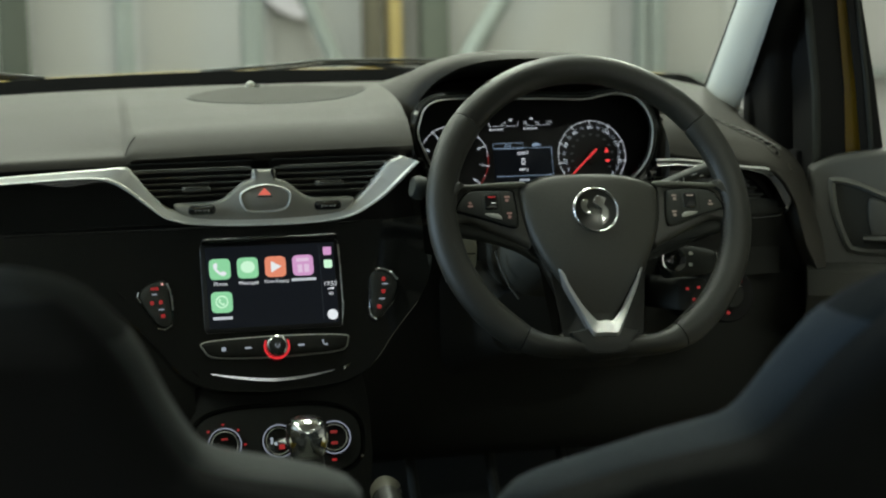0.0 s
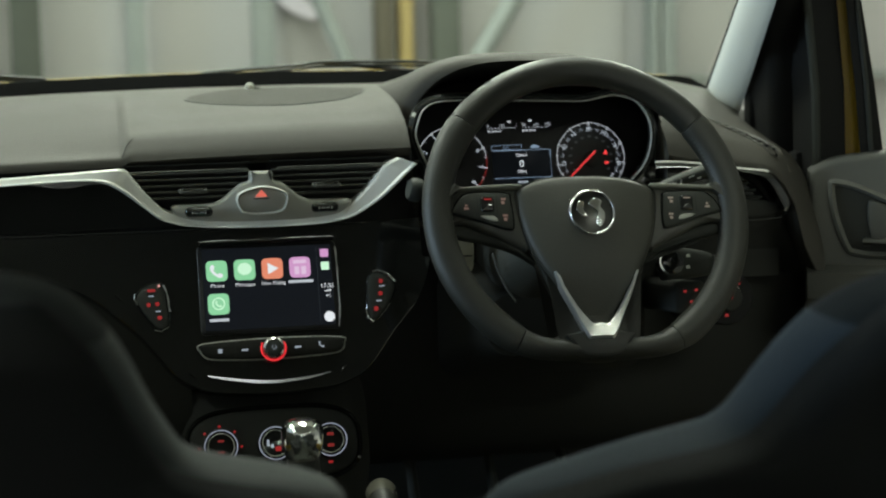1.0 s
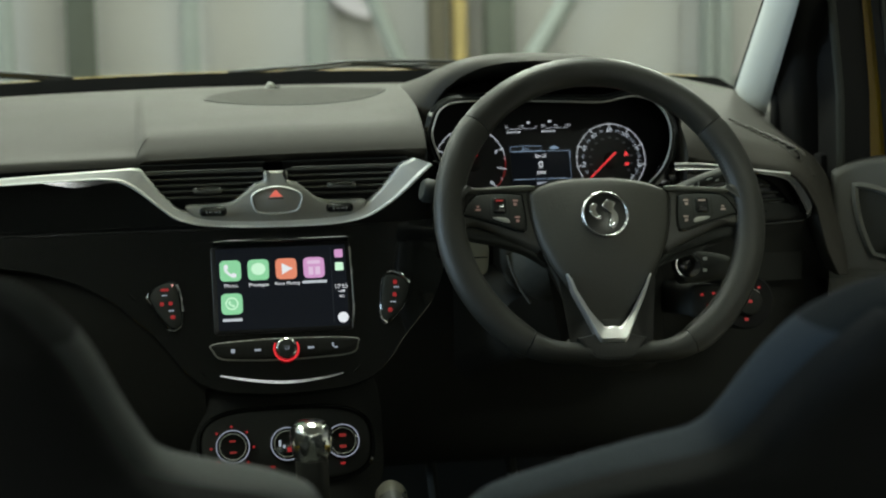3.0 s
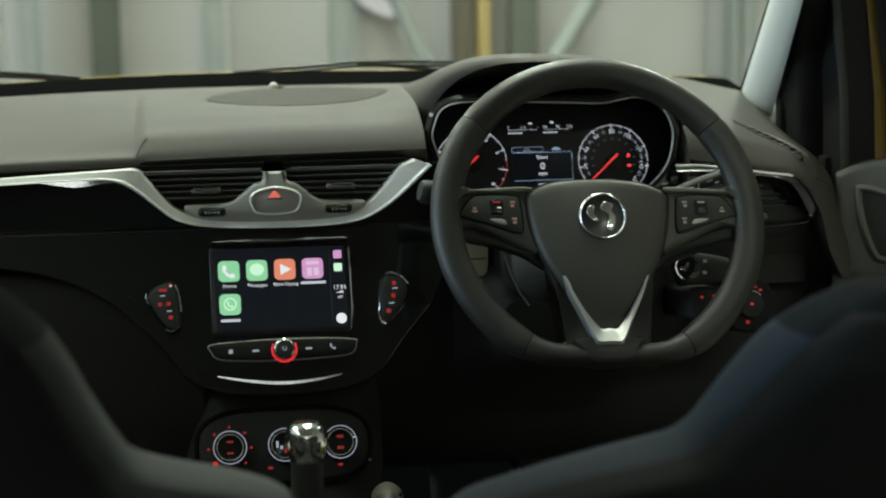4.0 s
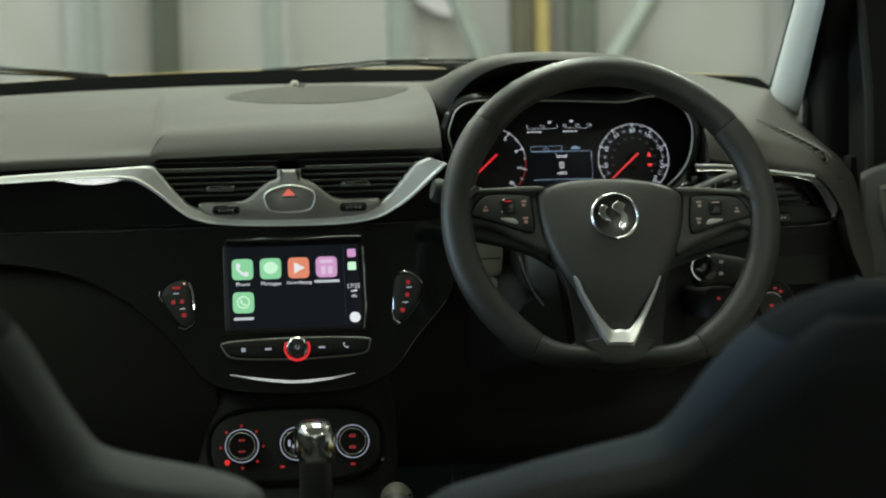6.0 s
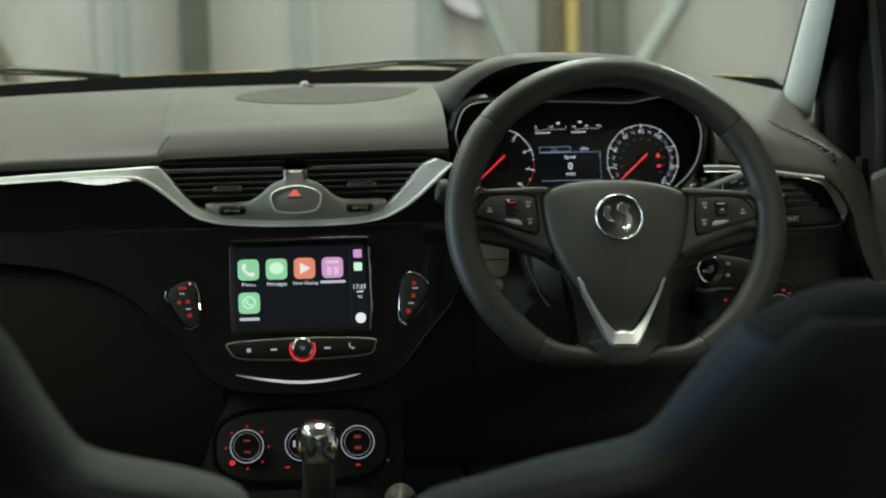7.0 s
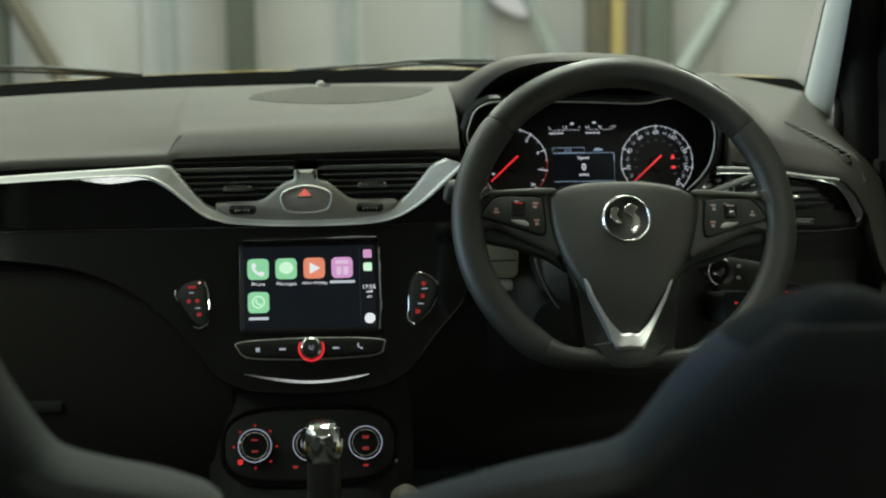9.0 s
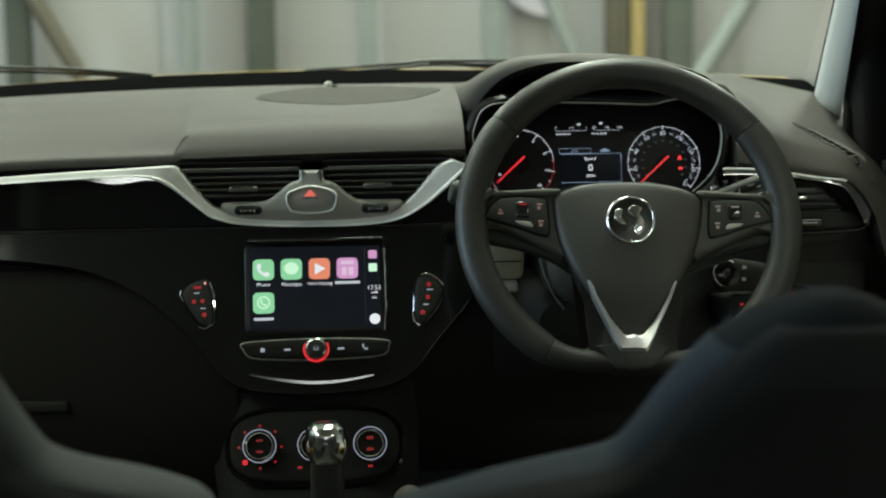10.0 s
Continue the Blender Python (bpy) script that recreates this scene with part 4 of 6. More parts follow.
            inn = [(0.937, 0.056), (0.945, 0.044), (0.957, 0.030), (0.966, 0.017), (0.986, 0.0165)]
        back = bmesh.new()
        x0, x1 = sorted((interp(0.986, outer) + 0.004 * side, inn[-1][1] - 0.002 * side))
        box((x0, 1.645, 0.930), (x1, 1.65, 0.992), 0, back)
        part("duct", back, MATTE, v, "black duct behind the slats")
        part("duct_roof", box((x0, 1.60, 0.9875), (x1, 1.645, 0.9895)), MATTE, v)
        for z in (0.9775, 0.9702, 0.9626, 0.9550, 0.9474):
            xa, xb = sorted((interp(z, outer) + 0.002 * side, interp(z, inn)))
            if xb - xa < 0.02:
                continue
            bm = bmesh.new()
            prof = [(1.6012, z - 0.0006), (1.6010, z + 0.0006), (1.6022, z + 0.0014), (1.606, z + 0.0017), (1.622, z - 0.0035), (1.622, z - 0.0050), (1.604, z - 0.0012)]
            ring_faces(bm, [[Vector((x, py, pz)) for py, pz in prof] for x in (xa, xb)], True, True, True)
            part("slat", bm, SLAT, v)
        part("vent_rim", tube([FRONT(x, 0.9812, 0.000) for x in (x0 + 0.008, (x0 + x1) / 2, x1 - 0.004)], 0.0010, 8), SLAT, v, "thin satin upper rim")
        tx, tz = (-0.082, 0.9560) if side < 0 else (0.084, 0.9572)
        tab = part("vent_tab", plate(rrect(0.036, 0.0065, 0.003, tx, tz), FRONT, 0.014, 0.002, -0.008, 0.0005), SLAT, v, "dark grey vent tab")
        part("tab_edge", tube([FRONT(tx - 0.013, tz + 0.003, 0.0055), FRONT(tx, tz + 0.0035, 0.0065), FRONT(tx + 0.013, tz + 0.003, 0.0055)], 0.0019, 8), CHROME, tab, "chrome edge")
        wx, wz = (-0.0765, 0.9305) if side < 0 else (0.080, 0.9300)
        wheel = part("thumb_wheel", plate(rrect(0.034, 0.0115, 0.005, wx, wz), FRONT, 0.006, 0.0025, 0.006, 0.002), GLOSS, v, "black thumb wheel with white marks")
        bm = bmesh.new()
        for dx in (-0.008, -0.0045, -0.002, 0.002, 0.0045, 0.008):
            flat(rrect(0.0014, 0.0028 if abs(dx) > 0.005 else 0.0016, 0.0003, wx + dx, wz), FRONT, 0.0143, bm)
        part("wheel_mark", bm, MARK, wheel)


centre_vents()


def fascia():
    # glossy band that fills the space under the silver trim
    below = [(-0.76, 0.9495), (-0.55, 0.959), (-0.379, 0.968), (-0.316, 0.971), (-0.25, 0.9735), (-0.225, 0.974), (-0.204, 0.973), (-0.186, 0.9685), (-0.166, 0.9565), (-0.147, 0.941), (-0.125, 0.9235), (-0.108, 0.917), (-0.09, 0.913), (-0.05, 0.9095)]
    back = lambda x: 0.05 * max(0, (abs(x) - 0.5) / 0.25) ** 2
    rings = []
    for x in np.linspace(-0.76, -0.06, 90):
        top = interp(x, below) + 0.004
        dip = 0.0105 * math.exp(-((x + 0.236) / 0.040) ** 2)
        crease = max(0.9080, top - 0.0025 - dip)
        low = 0.9065
        y0 = 1.6005 + back(x)
        y1 = y0 - (top - crease) * math.tan(radians(5.2))
        tall = crease - low
        ring = [(y0 + 0.02, top + 0.001), (y0, top), ((y0 + y1) / 2, (top + crease) / 2), (y1, crease)]
        ring += [(y1 + 0.0010 * q + 0.055 * tall * q * q, crease - tall * q) for q in (0.05, 0.25, 0.55, 0.56, 0.85, 1.0)]
        ring.append((ring[-1][0] + 0.03, low - 0.002))
        rings.append([Vector((x, y, z)) for y, z in ring])
    bm = bmesh.new()
    ring_faces(bm, rings, False)
    part("passenger_fascia", bm, GLOSS, DASH, "piano black passenger side fascia", angle=3.5)
    part("fascia_lip", tube([Vector((x, 1.5975 + back(x) - 0.004 * smooth_step(x, -0.3, -0.1), 0.9075)) for x in np.linspace(-0.76, 0.19, 60)], 0.0019, 10), GLOSS, DASH, "thin glossy lower lip of the fascia")
    # glossy centre stack: wide on top, bowl-shaped below
    low = [(-0.76, 0.882), (-0.66, 0.881), (-0.55, 0.880), (-0.46, 0.879), (-0.384, 0.876), (-0.30, 0.866), (-0.247, 0.850), (-0.205, 0.828), (-0.181, 0.808), (-0.160, 0.790), (-0.140, 0.768), (-0.122, 0.745), (-0.104, 0.729), (-0.074, 0.717), (-0.035, 0.7125), (0.004, 0.711),
           (0.043, 0.7125), (0.084, 0.717), (0.114, 0.729), (0.132, 0.745), (0.150, 0.768), (0.170, 0.790), (0.190, 0.812), (0.204, 0.838), (0.210, 0.862)]
    high = [(-0.76, 0.9065), (0.115, 0.9065), (0.21, 0.912)]
    edge = spline([(*q, 0) for q in low], 5, False)
    bm = bmesh.new()
    rings = []
    for i, p in enumerate(edge):
        d = (edge[min(i + 1, len(edge) - 1)] - edge[max(i - 1, 0)]).normalized()
        m = Vector((-d.y, d.x, 0))
        at = lambda off, w: STACK((p + m * off).x, stack_v((p + m * off).y), w)
        q = p + m * 0.010
        rings.append([at(0.0, -0.03), at(0.0, -0.0009), at(0.0009, 0.0), at(0.0060, 0.0), STACK(q.x, stack_v(q.y), 0.0), STACK(q.x, stack_v(interp(q.x, high)), 0.0)])
    ring_faces(bm, rings, False)
    part("stack_panel", bm, GLOSS, DASH, "piano black bowl-shaped centre panel", angle=40)
    lip_chrome = mat("dark_chrome", (0.30, 0.30, 0.31), 0.12, metal=1.0, rvary=0.04)
    smile = spline([(-0.0775, 0.7352), (-0.041, 0.7286), (0.000, 0.7243), (0.041, 0.7264), (0.074, 0.7318)], 8, False)
    n = len(smile)
    rings = []
    for i, p in enumerate(smile):
        h = 0.0022 * (0.25 + 0.75 * math.sin(math.pi * i / (n - 1)) ** 0.6)
        c = STACK(p[0], stack_v(p[1]), 0.0025)
        # rounded strip whose face leans back a little
        rings.append([c + Vector((0, dy, dz)) for dy, dz in ((0.012, h), (0.0022, h), (0.184 * 0.85 * h, h * 0.85), (-0.184 * 0.85 * h, -h * 0.85), (0.0006, -h), (0.012, -h))])
    bm = bmesh.new()
    ring_faces(bm, rings, True, True, True)
    part("chrome_lip", bm, lip_chrome, DASH, "curved chrome lip under the buttons", angle=12)
    # lower dash, passenger and driver side
    bm = bmesh.new()
    prof = [(1.63, 0.862), (1.605, 0.858), (1.590, 0.84), (1.575, 0.78), (1.568, 0.70), (1.575, 0.62), (1.62, 0.56), (1.9, 0.50)]
    ring_faces(bm, [[Vector((x, y + (0.05 * max(0, (abs(x) - 0.5) / 0.25) ** 2), z)) for y, z in prof] for x in np.linspace(-0.76, -0.095, 20)], False)
    part("glovebox_lid", bm, LOWER, DASH, "matt black glovebox side of the dash")
    part("glovebox_latch", plate(rrect(0.085, 0.014, 0.004, -0.345, 0.695), frame_at((0, 1.567, 0), (1, 0, 0), (0, 0, 1)), 0.006, 0.002), DARK, DASH, "glovebox latch")
    bm = bmesh.new()
    prof = [(1.652, 0.990), (1.648, 0.96), (1.640, 0.885), (1.655, 0.86), (1.69, 0.80), (1.71, 0.72), (1.73, 0.64), (1.78, 0.56), (1.95, 0.50)]
    ring_faces(bm, [[Vector((x, y, min(z, 0.905 if 0.21 < x < 0.545 else interp(x, EDGE) - 0.012))) for y, z in prof] for x in sorted(list(np.linspace(0.105, 0.772, 22)) + [0.209, 0.211, 0.544, 0.546])], False)
    part("driver_knee_panel", bm, MATTE, DASH, "matt black driver's knee panel")
    # lower centre body round the heater controls
    bm = bmesh.new()
    def sec(z, w, y, dy):
        return [Vector((x, y + dy * (abs(x) / w) ** 4, z)) for x in np.linspace(-w, w, 17)]
    rows = [sec(0.722, 0.116, 1.575, 0.05), sec(0.712, 0.120, 1.566, 0.06), sec(0.695, 0.125, 1.556, 0.06), sec(0.67, 0.128, 1.545, 0.06), sec(0.64, 0.128, 1.534, 0.06), sec(0.606, 0.128, 1.522, 0.06), sec(0.596, 0.128, 1.510, 0.08), sec(0.56, 0.120, 1.47, 0.09), sec(0.52, 0.10, 1.42, 0.1), sec(0.49, 0.10, 1.30, 0.05)]
    ring_faces(bm, rows, False)
    part("console_front", bm, MATTE, DASH, "matt black lower centre console")


fascia()


def driver_vent():
    at = frame_at((0.006, 1.617, -0.0018), (1, 0, 0), (0, 0, 1))
    # trim strip that runs from the cluster to the side vent
    front = frame_at((0.0, 1.601, 0.001), (1, 0, 0), (0, 0, 1))
    rows = [((0.516, 0.9690), (0.516, 0.9600)), ((0.55, 0.9680), (0.55, 0.9600)), ((0.60, 0.9615), (0.60, 0.956)), ((0.635, 0.956), (0.635, 0.951)), ((0.655, 0.9535), (0.653, 0.947)), ((0.672, 0.9505), (0.668, 0.941)),
            ((0.6865, 0.938), (0.679, 0.928)), ((0.698, 0.922), (0.688, 0.912)), ((0.706, 0.907), (0.694, 0.900)), ((0.704, 0.896), (0.693, 0.897))]
    bm = bmesh.new()
    up, lo = spline([(*a, 0) for a, b in rows], 5, False), spline([(*b, 0) for a, b in rows], 5, False)
    ring_faces(bm, [[front(a.x, a.y, -0.02), front(a.x, a.y, -0.001), front(a.lerp(b, 0.5).x, a.lerp(b, 0.5).y, 0.004), front(b.x, b.y, 0.005), front(b.x, b.y, -0.02)] for a, b in zip(up, lo)], True, True, True)
    part("side_trim", bm, mat("smoked_chrome", (0.165, 0.165, 0.158), 0.16, metal=1.0, rvary=0.12, vary=0.2), DASH, "dark glossy trim curving round the side vent")
    part("side_trim_edge", tube([front(p.x, p.y - 0.001, 0.0020) for p in up[:26]], 0.0014, 8), SILVER, DASH, "bright upper edge of the side trim")
    part("vent_back", box((0.545, 1.668, 0.80), (0.716, 1.676, 0.945)), MATTE, DASH, "black wall behind the side vent")
    v = thing("air_vent", (0.62, 1.60, 0.92), "black slatted side air vent with bright surround", "air vent")
    part("surround", plate(spline([(0.50, 0.964), (0.58, 0.957), (0.63, 0.949), (0.655, 0.937), (0.675, 0.915), (0.69, 0.893), (0.64, 0.888), (0.50, 0.886)], 5), at, 0.012, 0.003, -0.022), GLOSS, v, "piano black vent surround")
    for k, z in enumerate((0.9455, 0.936, 0.9265, 0.917)):
        xb = interp(-z, [(-0.9455, 0.630), (-0.936, 0.645), (-0.9265, 0.656), (-0.917, 0.665)])
        bm = bmesh.new()
        ring_faces(bm, [[Vector((x + 0.006, py + 0.017, pz - 0.0018)) for py, pz in ((1.5995, z), (1.601, z + 0.0016), (1.618, z - 0.004), (1.618, z - 0.0055), (1.601, z - 0.001))] for x in (0.515, xb)], True, True, True)
        part("slat", bm, DARK, v)
    part("vent_tab", plate(rrect(0.030, 0.006, 0.0028, 0.605, 0.931), at, 0.010, 0.002, -0.004), CHROME, v, "bright vent tab")
    w = part("thumb_wheel", plate(rrect(0.034, 0.011, 0.004, 0.625, 0.8985), at, 0.006, 0.002, -0.006), GLOSS, v, "black thumb wheel with white marks")
    bm = bmesh.new()
    for dx in (-0.008, -0.004, 0.0, 0.004, 0.008):
        flat(rrect(0.0014, 0.0022, 0.0003, 0.625 + dx, 0.8985), at, 0.0004, bm)
    part("wheel_mark", bm, MARK, w)
    part("lower_bar", plate(spline([(0.50, 0.912), (0.672, 0.911), (0.692, 0.893), (0.64, 0.889), (0.50, 0.887)], 4), at, 0.010, 0.002, -0.016), MATTE, v, "dark lower bar of the vent")
    part("bright_lip", tube([at(0.60, 0.8855, 0.0), at(0.65, 0.886, 0.001), at(0.69, 0.889, 0.0), at(0.703, 0.896, -0.001)], 0.0016, 8), GLOSS, v, "glossy lower lip")
    # demister slot on the pad
    slot = spline([(0.642, 1.752), (0.662, 1.722), (0.681, 1.682), (0.696, 1.640), (0.697, 1.625), (0.687, 1.626), (0.671, 1.668), (0.655, 1.712)], 5)
    put = lambda a, b, w=0.0: Vector((a, b, pad_height(a, b) + w))
    part("demister_slot", band(inset(slot, -0.0015), inset(slot, 0.0004), put, 0.0026, -0.001, 0.0008), PAD, DASH, "rim of the side demister slot")
    bm = bmesh.new()
    cx, cy = 0.674, 1.684
    ring_faces(bm, [[put(cx + (q[0] - cx) * s, cy + (q[1] - cy) * s, 0.0012) for q in inset(slot, 0.001)] for s in (1, 0.6, 0.1)], True, False, True)
    part("demister_grille", bm, COWL, DASH, "black side demister slot")
    for i in range(8):
        y = 1.637 + 0.0125 * i
        x = 0.6925 - 0.42 * (y - 1.632)
        part("demister_rib", tube([put(x - 0.006, y - 0.003, 0.0016), put(x + 0.006, y + 0.003, 0.0016)], 0.0009, 6), SLAT, DASH)
    part("demister_ridge", tube([put(x, y, -0.0022) for x, y in ((0.652, 1.757), (0.672, 1.727), (0.691, 1.688), (0.706, 1.645), (0.711, 1.618))], 0.0042, 10, taper=[0.3, 0.8, 1, 1, 0.8]), PAD, DASH, "raised moulding beside the demister")
    # light switch and the button pad beside it
    sw = thing("light_switch", (0.602, 1.57, 0.79), "round black light switch with red lit marks", "switch")
    d = frame_at((0.602, 1.566, 0.7905), (1, 0, 0), (0, 0.12, 1))
    part("bezel", disc_stack(d, [(0.040, -0.14), (0.036, 0.0), (0.034, 0.003), (0.020, 0.003)], 32), RUBBER, sw, "dark round bezel")
    part("knob", disc_stack(d, [(0.017, 0.0), (0.017, 0.012), (0.015, 0.015), (0.005, 0.016)], 32), MATTE, sw, "matt black knob")
    part("knob_arc", arc_band(d, 0, 0, 0.0172, 0.0180, 40, 140, 18, 0.0125), MARK, sw, "thin white arc")
    for a in (48, 68, 100, 120):
        part("lit_mark", flat(rrect(0.0046, 0.0028, 0.001, 0.0240 * math.cos(radians(a)), 0.0240 * math.sin(radians(a))), d, 0.0036), RED_DIM, sw)
    part("lit_mark", flat(rrect(0.005, 0.004, 0.001, 0.0, 0.001), d, 0.0165), RED_DIM, sw)
    part("lit_mark", flat(rrect(0.005, 0.004, 0.001, -0.002, -0.0225), d, 0.0036), RED_DIM, sw)
    part("side_button", plate(rrect(0.018, 0.014, 0.003, -0.048, -0.032), d, 0.030, 0.002, -0.026), SLAT, sw, "small grey button")
    sw2 = thing("button_pad", (0.523, 1.49, 0.82), "black button pad with red lit marks by the column", "switch")
    d = frame_at((0.5215, 1.480, 0.8095), (1, 0, 0), (0, 0.12, 1))
    part("pad", plate(rrect(0.040, 0.040, 0.007), d, 0.20, 0.003, -0.20), MATTE, sw2, "dark moulded pad")
    for u, v in ((-0.0065, 0.0075), (0.0085, 0.0085), (0.0015, -0.006)):
        part("lit_mark", flat(rrect(0.0042, 0.0032, 0.001, u, v), d, 0.0006), RED_DIM, sw2)


driver_vent()


# ---- infotainment unit ----
def infotainment():
    t = thing("touchscreen", (0.005, 1.56, 0.79), "lit touchscreen in the piano black centre panel, app icons shown", "touchscreen")
    def s(x, z):
        return x, stack_v(z)
    mid = ((-0.081 + 0.089) / 2, (stack_v(0.886) + stack_v(0.784)) / 2)
    w, h = 0.172, stack_v(0.888) - stack_v(0.783)
    fr = rrect(w, h, 0.006, *mid)
    part("bezel", plate(fr, STACK, 0.004, 0.0015, 0.0), mat("bezel_black", (0.010, 0.010, 0.010), 0.34, spec=0.3, vary=0.1), t, "black bezel")
    part("glass", plate(rrect(w - 0.012, h - 0.010, 0.002, *mid), STACK, 0.0008, 0, 0.0040), mat("screen_black", (0.004, 0.004, 0.005), 0.18, emit=(0.55, 0.70, 1.0), strength=0.008), t, "dark lit screen")
    part("side_edge", tube([STACK(0.0895, stack_v(0.880), 0.003), STACK(0.0905, stack_v(0.86), 0.004), STACK(0.091, stack_v(0.81), 0.004), STACK(0.0885, stack_v(0.784), 0.003)], 0.0016, 8), CHROME, t, "bright edge of the screen")
    part("screen_brow", tube([STACK(x, stack_v(0.8905), 0.0075) for x in np.linspace(-0.078, 0.088, 12)], 0.0028, 14), GLOSS, t, "glossy brow over the screen")
    wt = 0.0052
    def icon(name, x, z, material, size=0.0262, r=0.006):
        return part(name, flat(rrect(size, size, r, *s(x, z)), STACK, wt), material, t)
    def sub(name, pts, par, material=PALE_I, lift=0.0004):
        return part(name, flat([s(*p) for p in pts], STACK, wt + lift), material, par)
    rowz, x0, dx = 0.8568, -0.0588, 0.0343
    ph = icon("phone_icon", x0, rowz, GREEN_I)
    hand = spline([(-0.0072, 0.0066), (-0.0036, 0.0072), (-0.0026, 0.0028), (-0.0040, 0.0010), (0.0008, -0.0038), (0.0030, -0.0026), (0.0072, -0.0040), (0.0066, -0.0074), (0.0020, -0.0080), (-0.0050, -0.0030), (-0.0080, 0.0020)], 4)
    sub("handset_symbol", [(x0 + q[0], rowz + q[1]) for q in hand], ph)
    ms = icon("message_icon", x0 + dx, rowz, GREEN_I)
    sub("bubble_symbol", [(x0 + dx + q[0], rowz + 0.001 + q[1]) for q in [(0.0088 * math.cos(a), 0.0072 * math.sin(a)) for a in np.linspace(0, 2 * math.pi, 24, endpoint=False)]], ms, MSG_I)
    nw = icon("player_icon", x0 + 2 * dx, rowz, ORANGE_I)
    sub("play_symbol", [(x0 + 2 * dx - 0.0055, rowz + 0.0068), (x0 + 2 * dx + 0.0078, rowz), (x0 + 2 * dx - 0.0055, rowz - 0.0068)], nw)
    ra = icon("radio_icon", x0 + 3 * dx, rowz, VIOLET_I)
    for bx, bz, bw, bh in ((0, 0.0066, 0.016, 0.0042), (-0.0040, -0.0038, 0.0058, 0.0095), (0.0045, -0.0038, 0.0062, 0.0095)):
        sub("bar_symbol", [(x0 + 3 * dx + bx + a * bw / 2, rowz + bz + b * bh / 2) for a, b in ((-1, -1), (1, -1), (1, 1), (-1, 1))], ra, mat("pale_violet", (0.01, 0.01, 0.01), 0.4, emit=(0.9, 0.66, 0.88), strength=0.7))
    ch = icon("chat_icon", x0, 0.8178, GREEN_I)
    bm = arc_band(STACK, *s(x0, 0.8182), 0.0062, 0.0080, 0, 360, 28, wt + 0.0004)
    part("ring_symbol", bm, MSG_I, ch)
    sub("inner_symbol", [(x0 + q[0] * 0.5, 0.8180 + q[1] * 0.5) for q in hand], ch, MSG_I)
    for text, x, z, sz in (("Phone", x0, 0.8392, 0.0066), ("Messages", x0 + dx, 0.8392, 0.0066), ("Now Playing", x0 + 2 * dx + 0.0005, 0.8394, 0.0060)):
        part("icon_caption", words(text, STACK, sz, *s(x, z), wt), PALE_I, t)
    part("icon_caption", flat(rrect(0.031, 0.0034, 0.001, *s(x0 + 3 * dx, 0.8400)), STACK, wt), WHITE_L, t)
    part("icon_caption", flat(rrect(0.024, 0.0036, 0.001, *s(x0, 0.7990)), STACK, wt), WHITE_L, t)
    # status column
    icon("status_icon", 0.0755, 0.8725, VIOLET_I, 0.0105, 0.002)
    icon("status_icon", 0.0755, 0.8570, MSG_I, 0.0105, 0.002)
    part("clock_figures", words("17:55", STACK, 0.0078, *s(0.0765, 0.8330), wt), PALE_I, t, "lit clock figures 17:55")
    part("network_caption", words("4G", STACK, 0.0052, *s(0.0768, 0.8215), wt), PALE_I, t)
    bm = bmesh.new()
    for i in range(4):
        flat(rrect(0.0016, 0.0012 + 0.0005 * i, 0.0003, *s(0.0735 + 0.0021 * i, 0.8272 + 0.0002 * i)), STACK, wt, bm)
    part("signal_bars", bm, PALE_I, t)
    part("home_button", flat(circle(0.0066, 28, *s(0.0768, 0.7965)), STACK, wt), PALE_I, t, "white round home symbol")
    part("column_divider", flat(rrect(0.0005, 0.094, 0.0002, *s(0.0655, 0.836)), STACK, wt), mat("divider_dim", (0.01, 0.01, 0.01), 0.4, emit=(0.4, 0.5, 0.6), strength=0.05), t)

    # button clusters either side
    def cluster_btn(pts, label, marks, lines, chrome_path):
        b = thing("button_pod", (pts[0][0], 1.56, 0.8), label, "button pod", "stack button pods")
        o = spline([s(*p) for p in pts], 6)
        part("pod_body", plate(o, STACK, 0.005, 0.002, 0.0, 0.001), DARK, b, "dark grey button face")
        part("pod_rim", band(inset(o, -0.002), inset(o, 0.0002), STACK, 0.003, 0.0, 0.001), GLOSS, b, "glossy black rim")
        part("pod_edge", tube([STACK(*s(*p), 0.0042) for p in spline([(*q, 0) for q in chrome_path], 5, False) for p in [(p[0], p[1])]], 0.0017, 8), CHROME, b, "bright edge")
        for x, z, w_, h_ in marks:
            part("lit_symbol", flat(rrect(w_, h_, min(w_, h_) * 0.35, *s(x, z)), STACK, 0.0066), RED_DIM, b)
        for x, z, w_ in lines:
            part("button_gap", flat(rrect(w_ * 0.55, 0.0015, 0.0005, *s(x, z)), STACK, 0.0066), DIM_L, b)
        return b

    left = cluster_btn([(-0.158, 0.829), (-0.151, 0.840), (-0.138, 0.8455), (-0.127, 0.846), (-0.1235, 0.835), (-0.1215, 0.815), (-0.1205, 0.800), (-0.126, 0.793), (-0.135, 0.7945), (-0.145, 0.806), (-0.153, 0.818)],
                       "black button pod with red lit symbols by the screen", [(-0.1395, 0.8375, 0.010, 0.0035), (-0.1435, 0.8210, 0.005, 0.005), (-0.1330, 0.8215, 0.005, 0.005), (-0.1310, 0.8055, 0.0055, 0.005)],
                       [(-0.1400, 0.8310, 0.012), (-0.1325, 0.8130, 0.012)], [(-0.1245, 0.8435), (-0.1205, 0.832), (-0.1185, 0.812)])
    part("status_light", flat(circle(0.0014, 12, *s(-0.1300, 0.8425)), STACK, 0.0066), mat("lit_pink", (0.01, 0.01, 0.01), 0.4, emit=(1.0, 0.45, 0.4), strength=0.9), left, "small red status light")
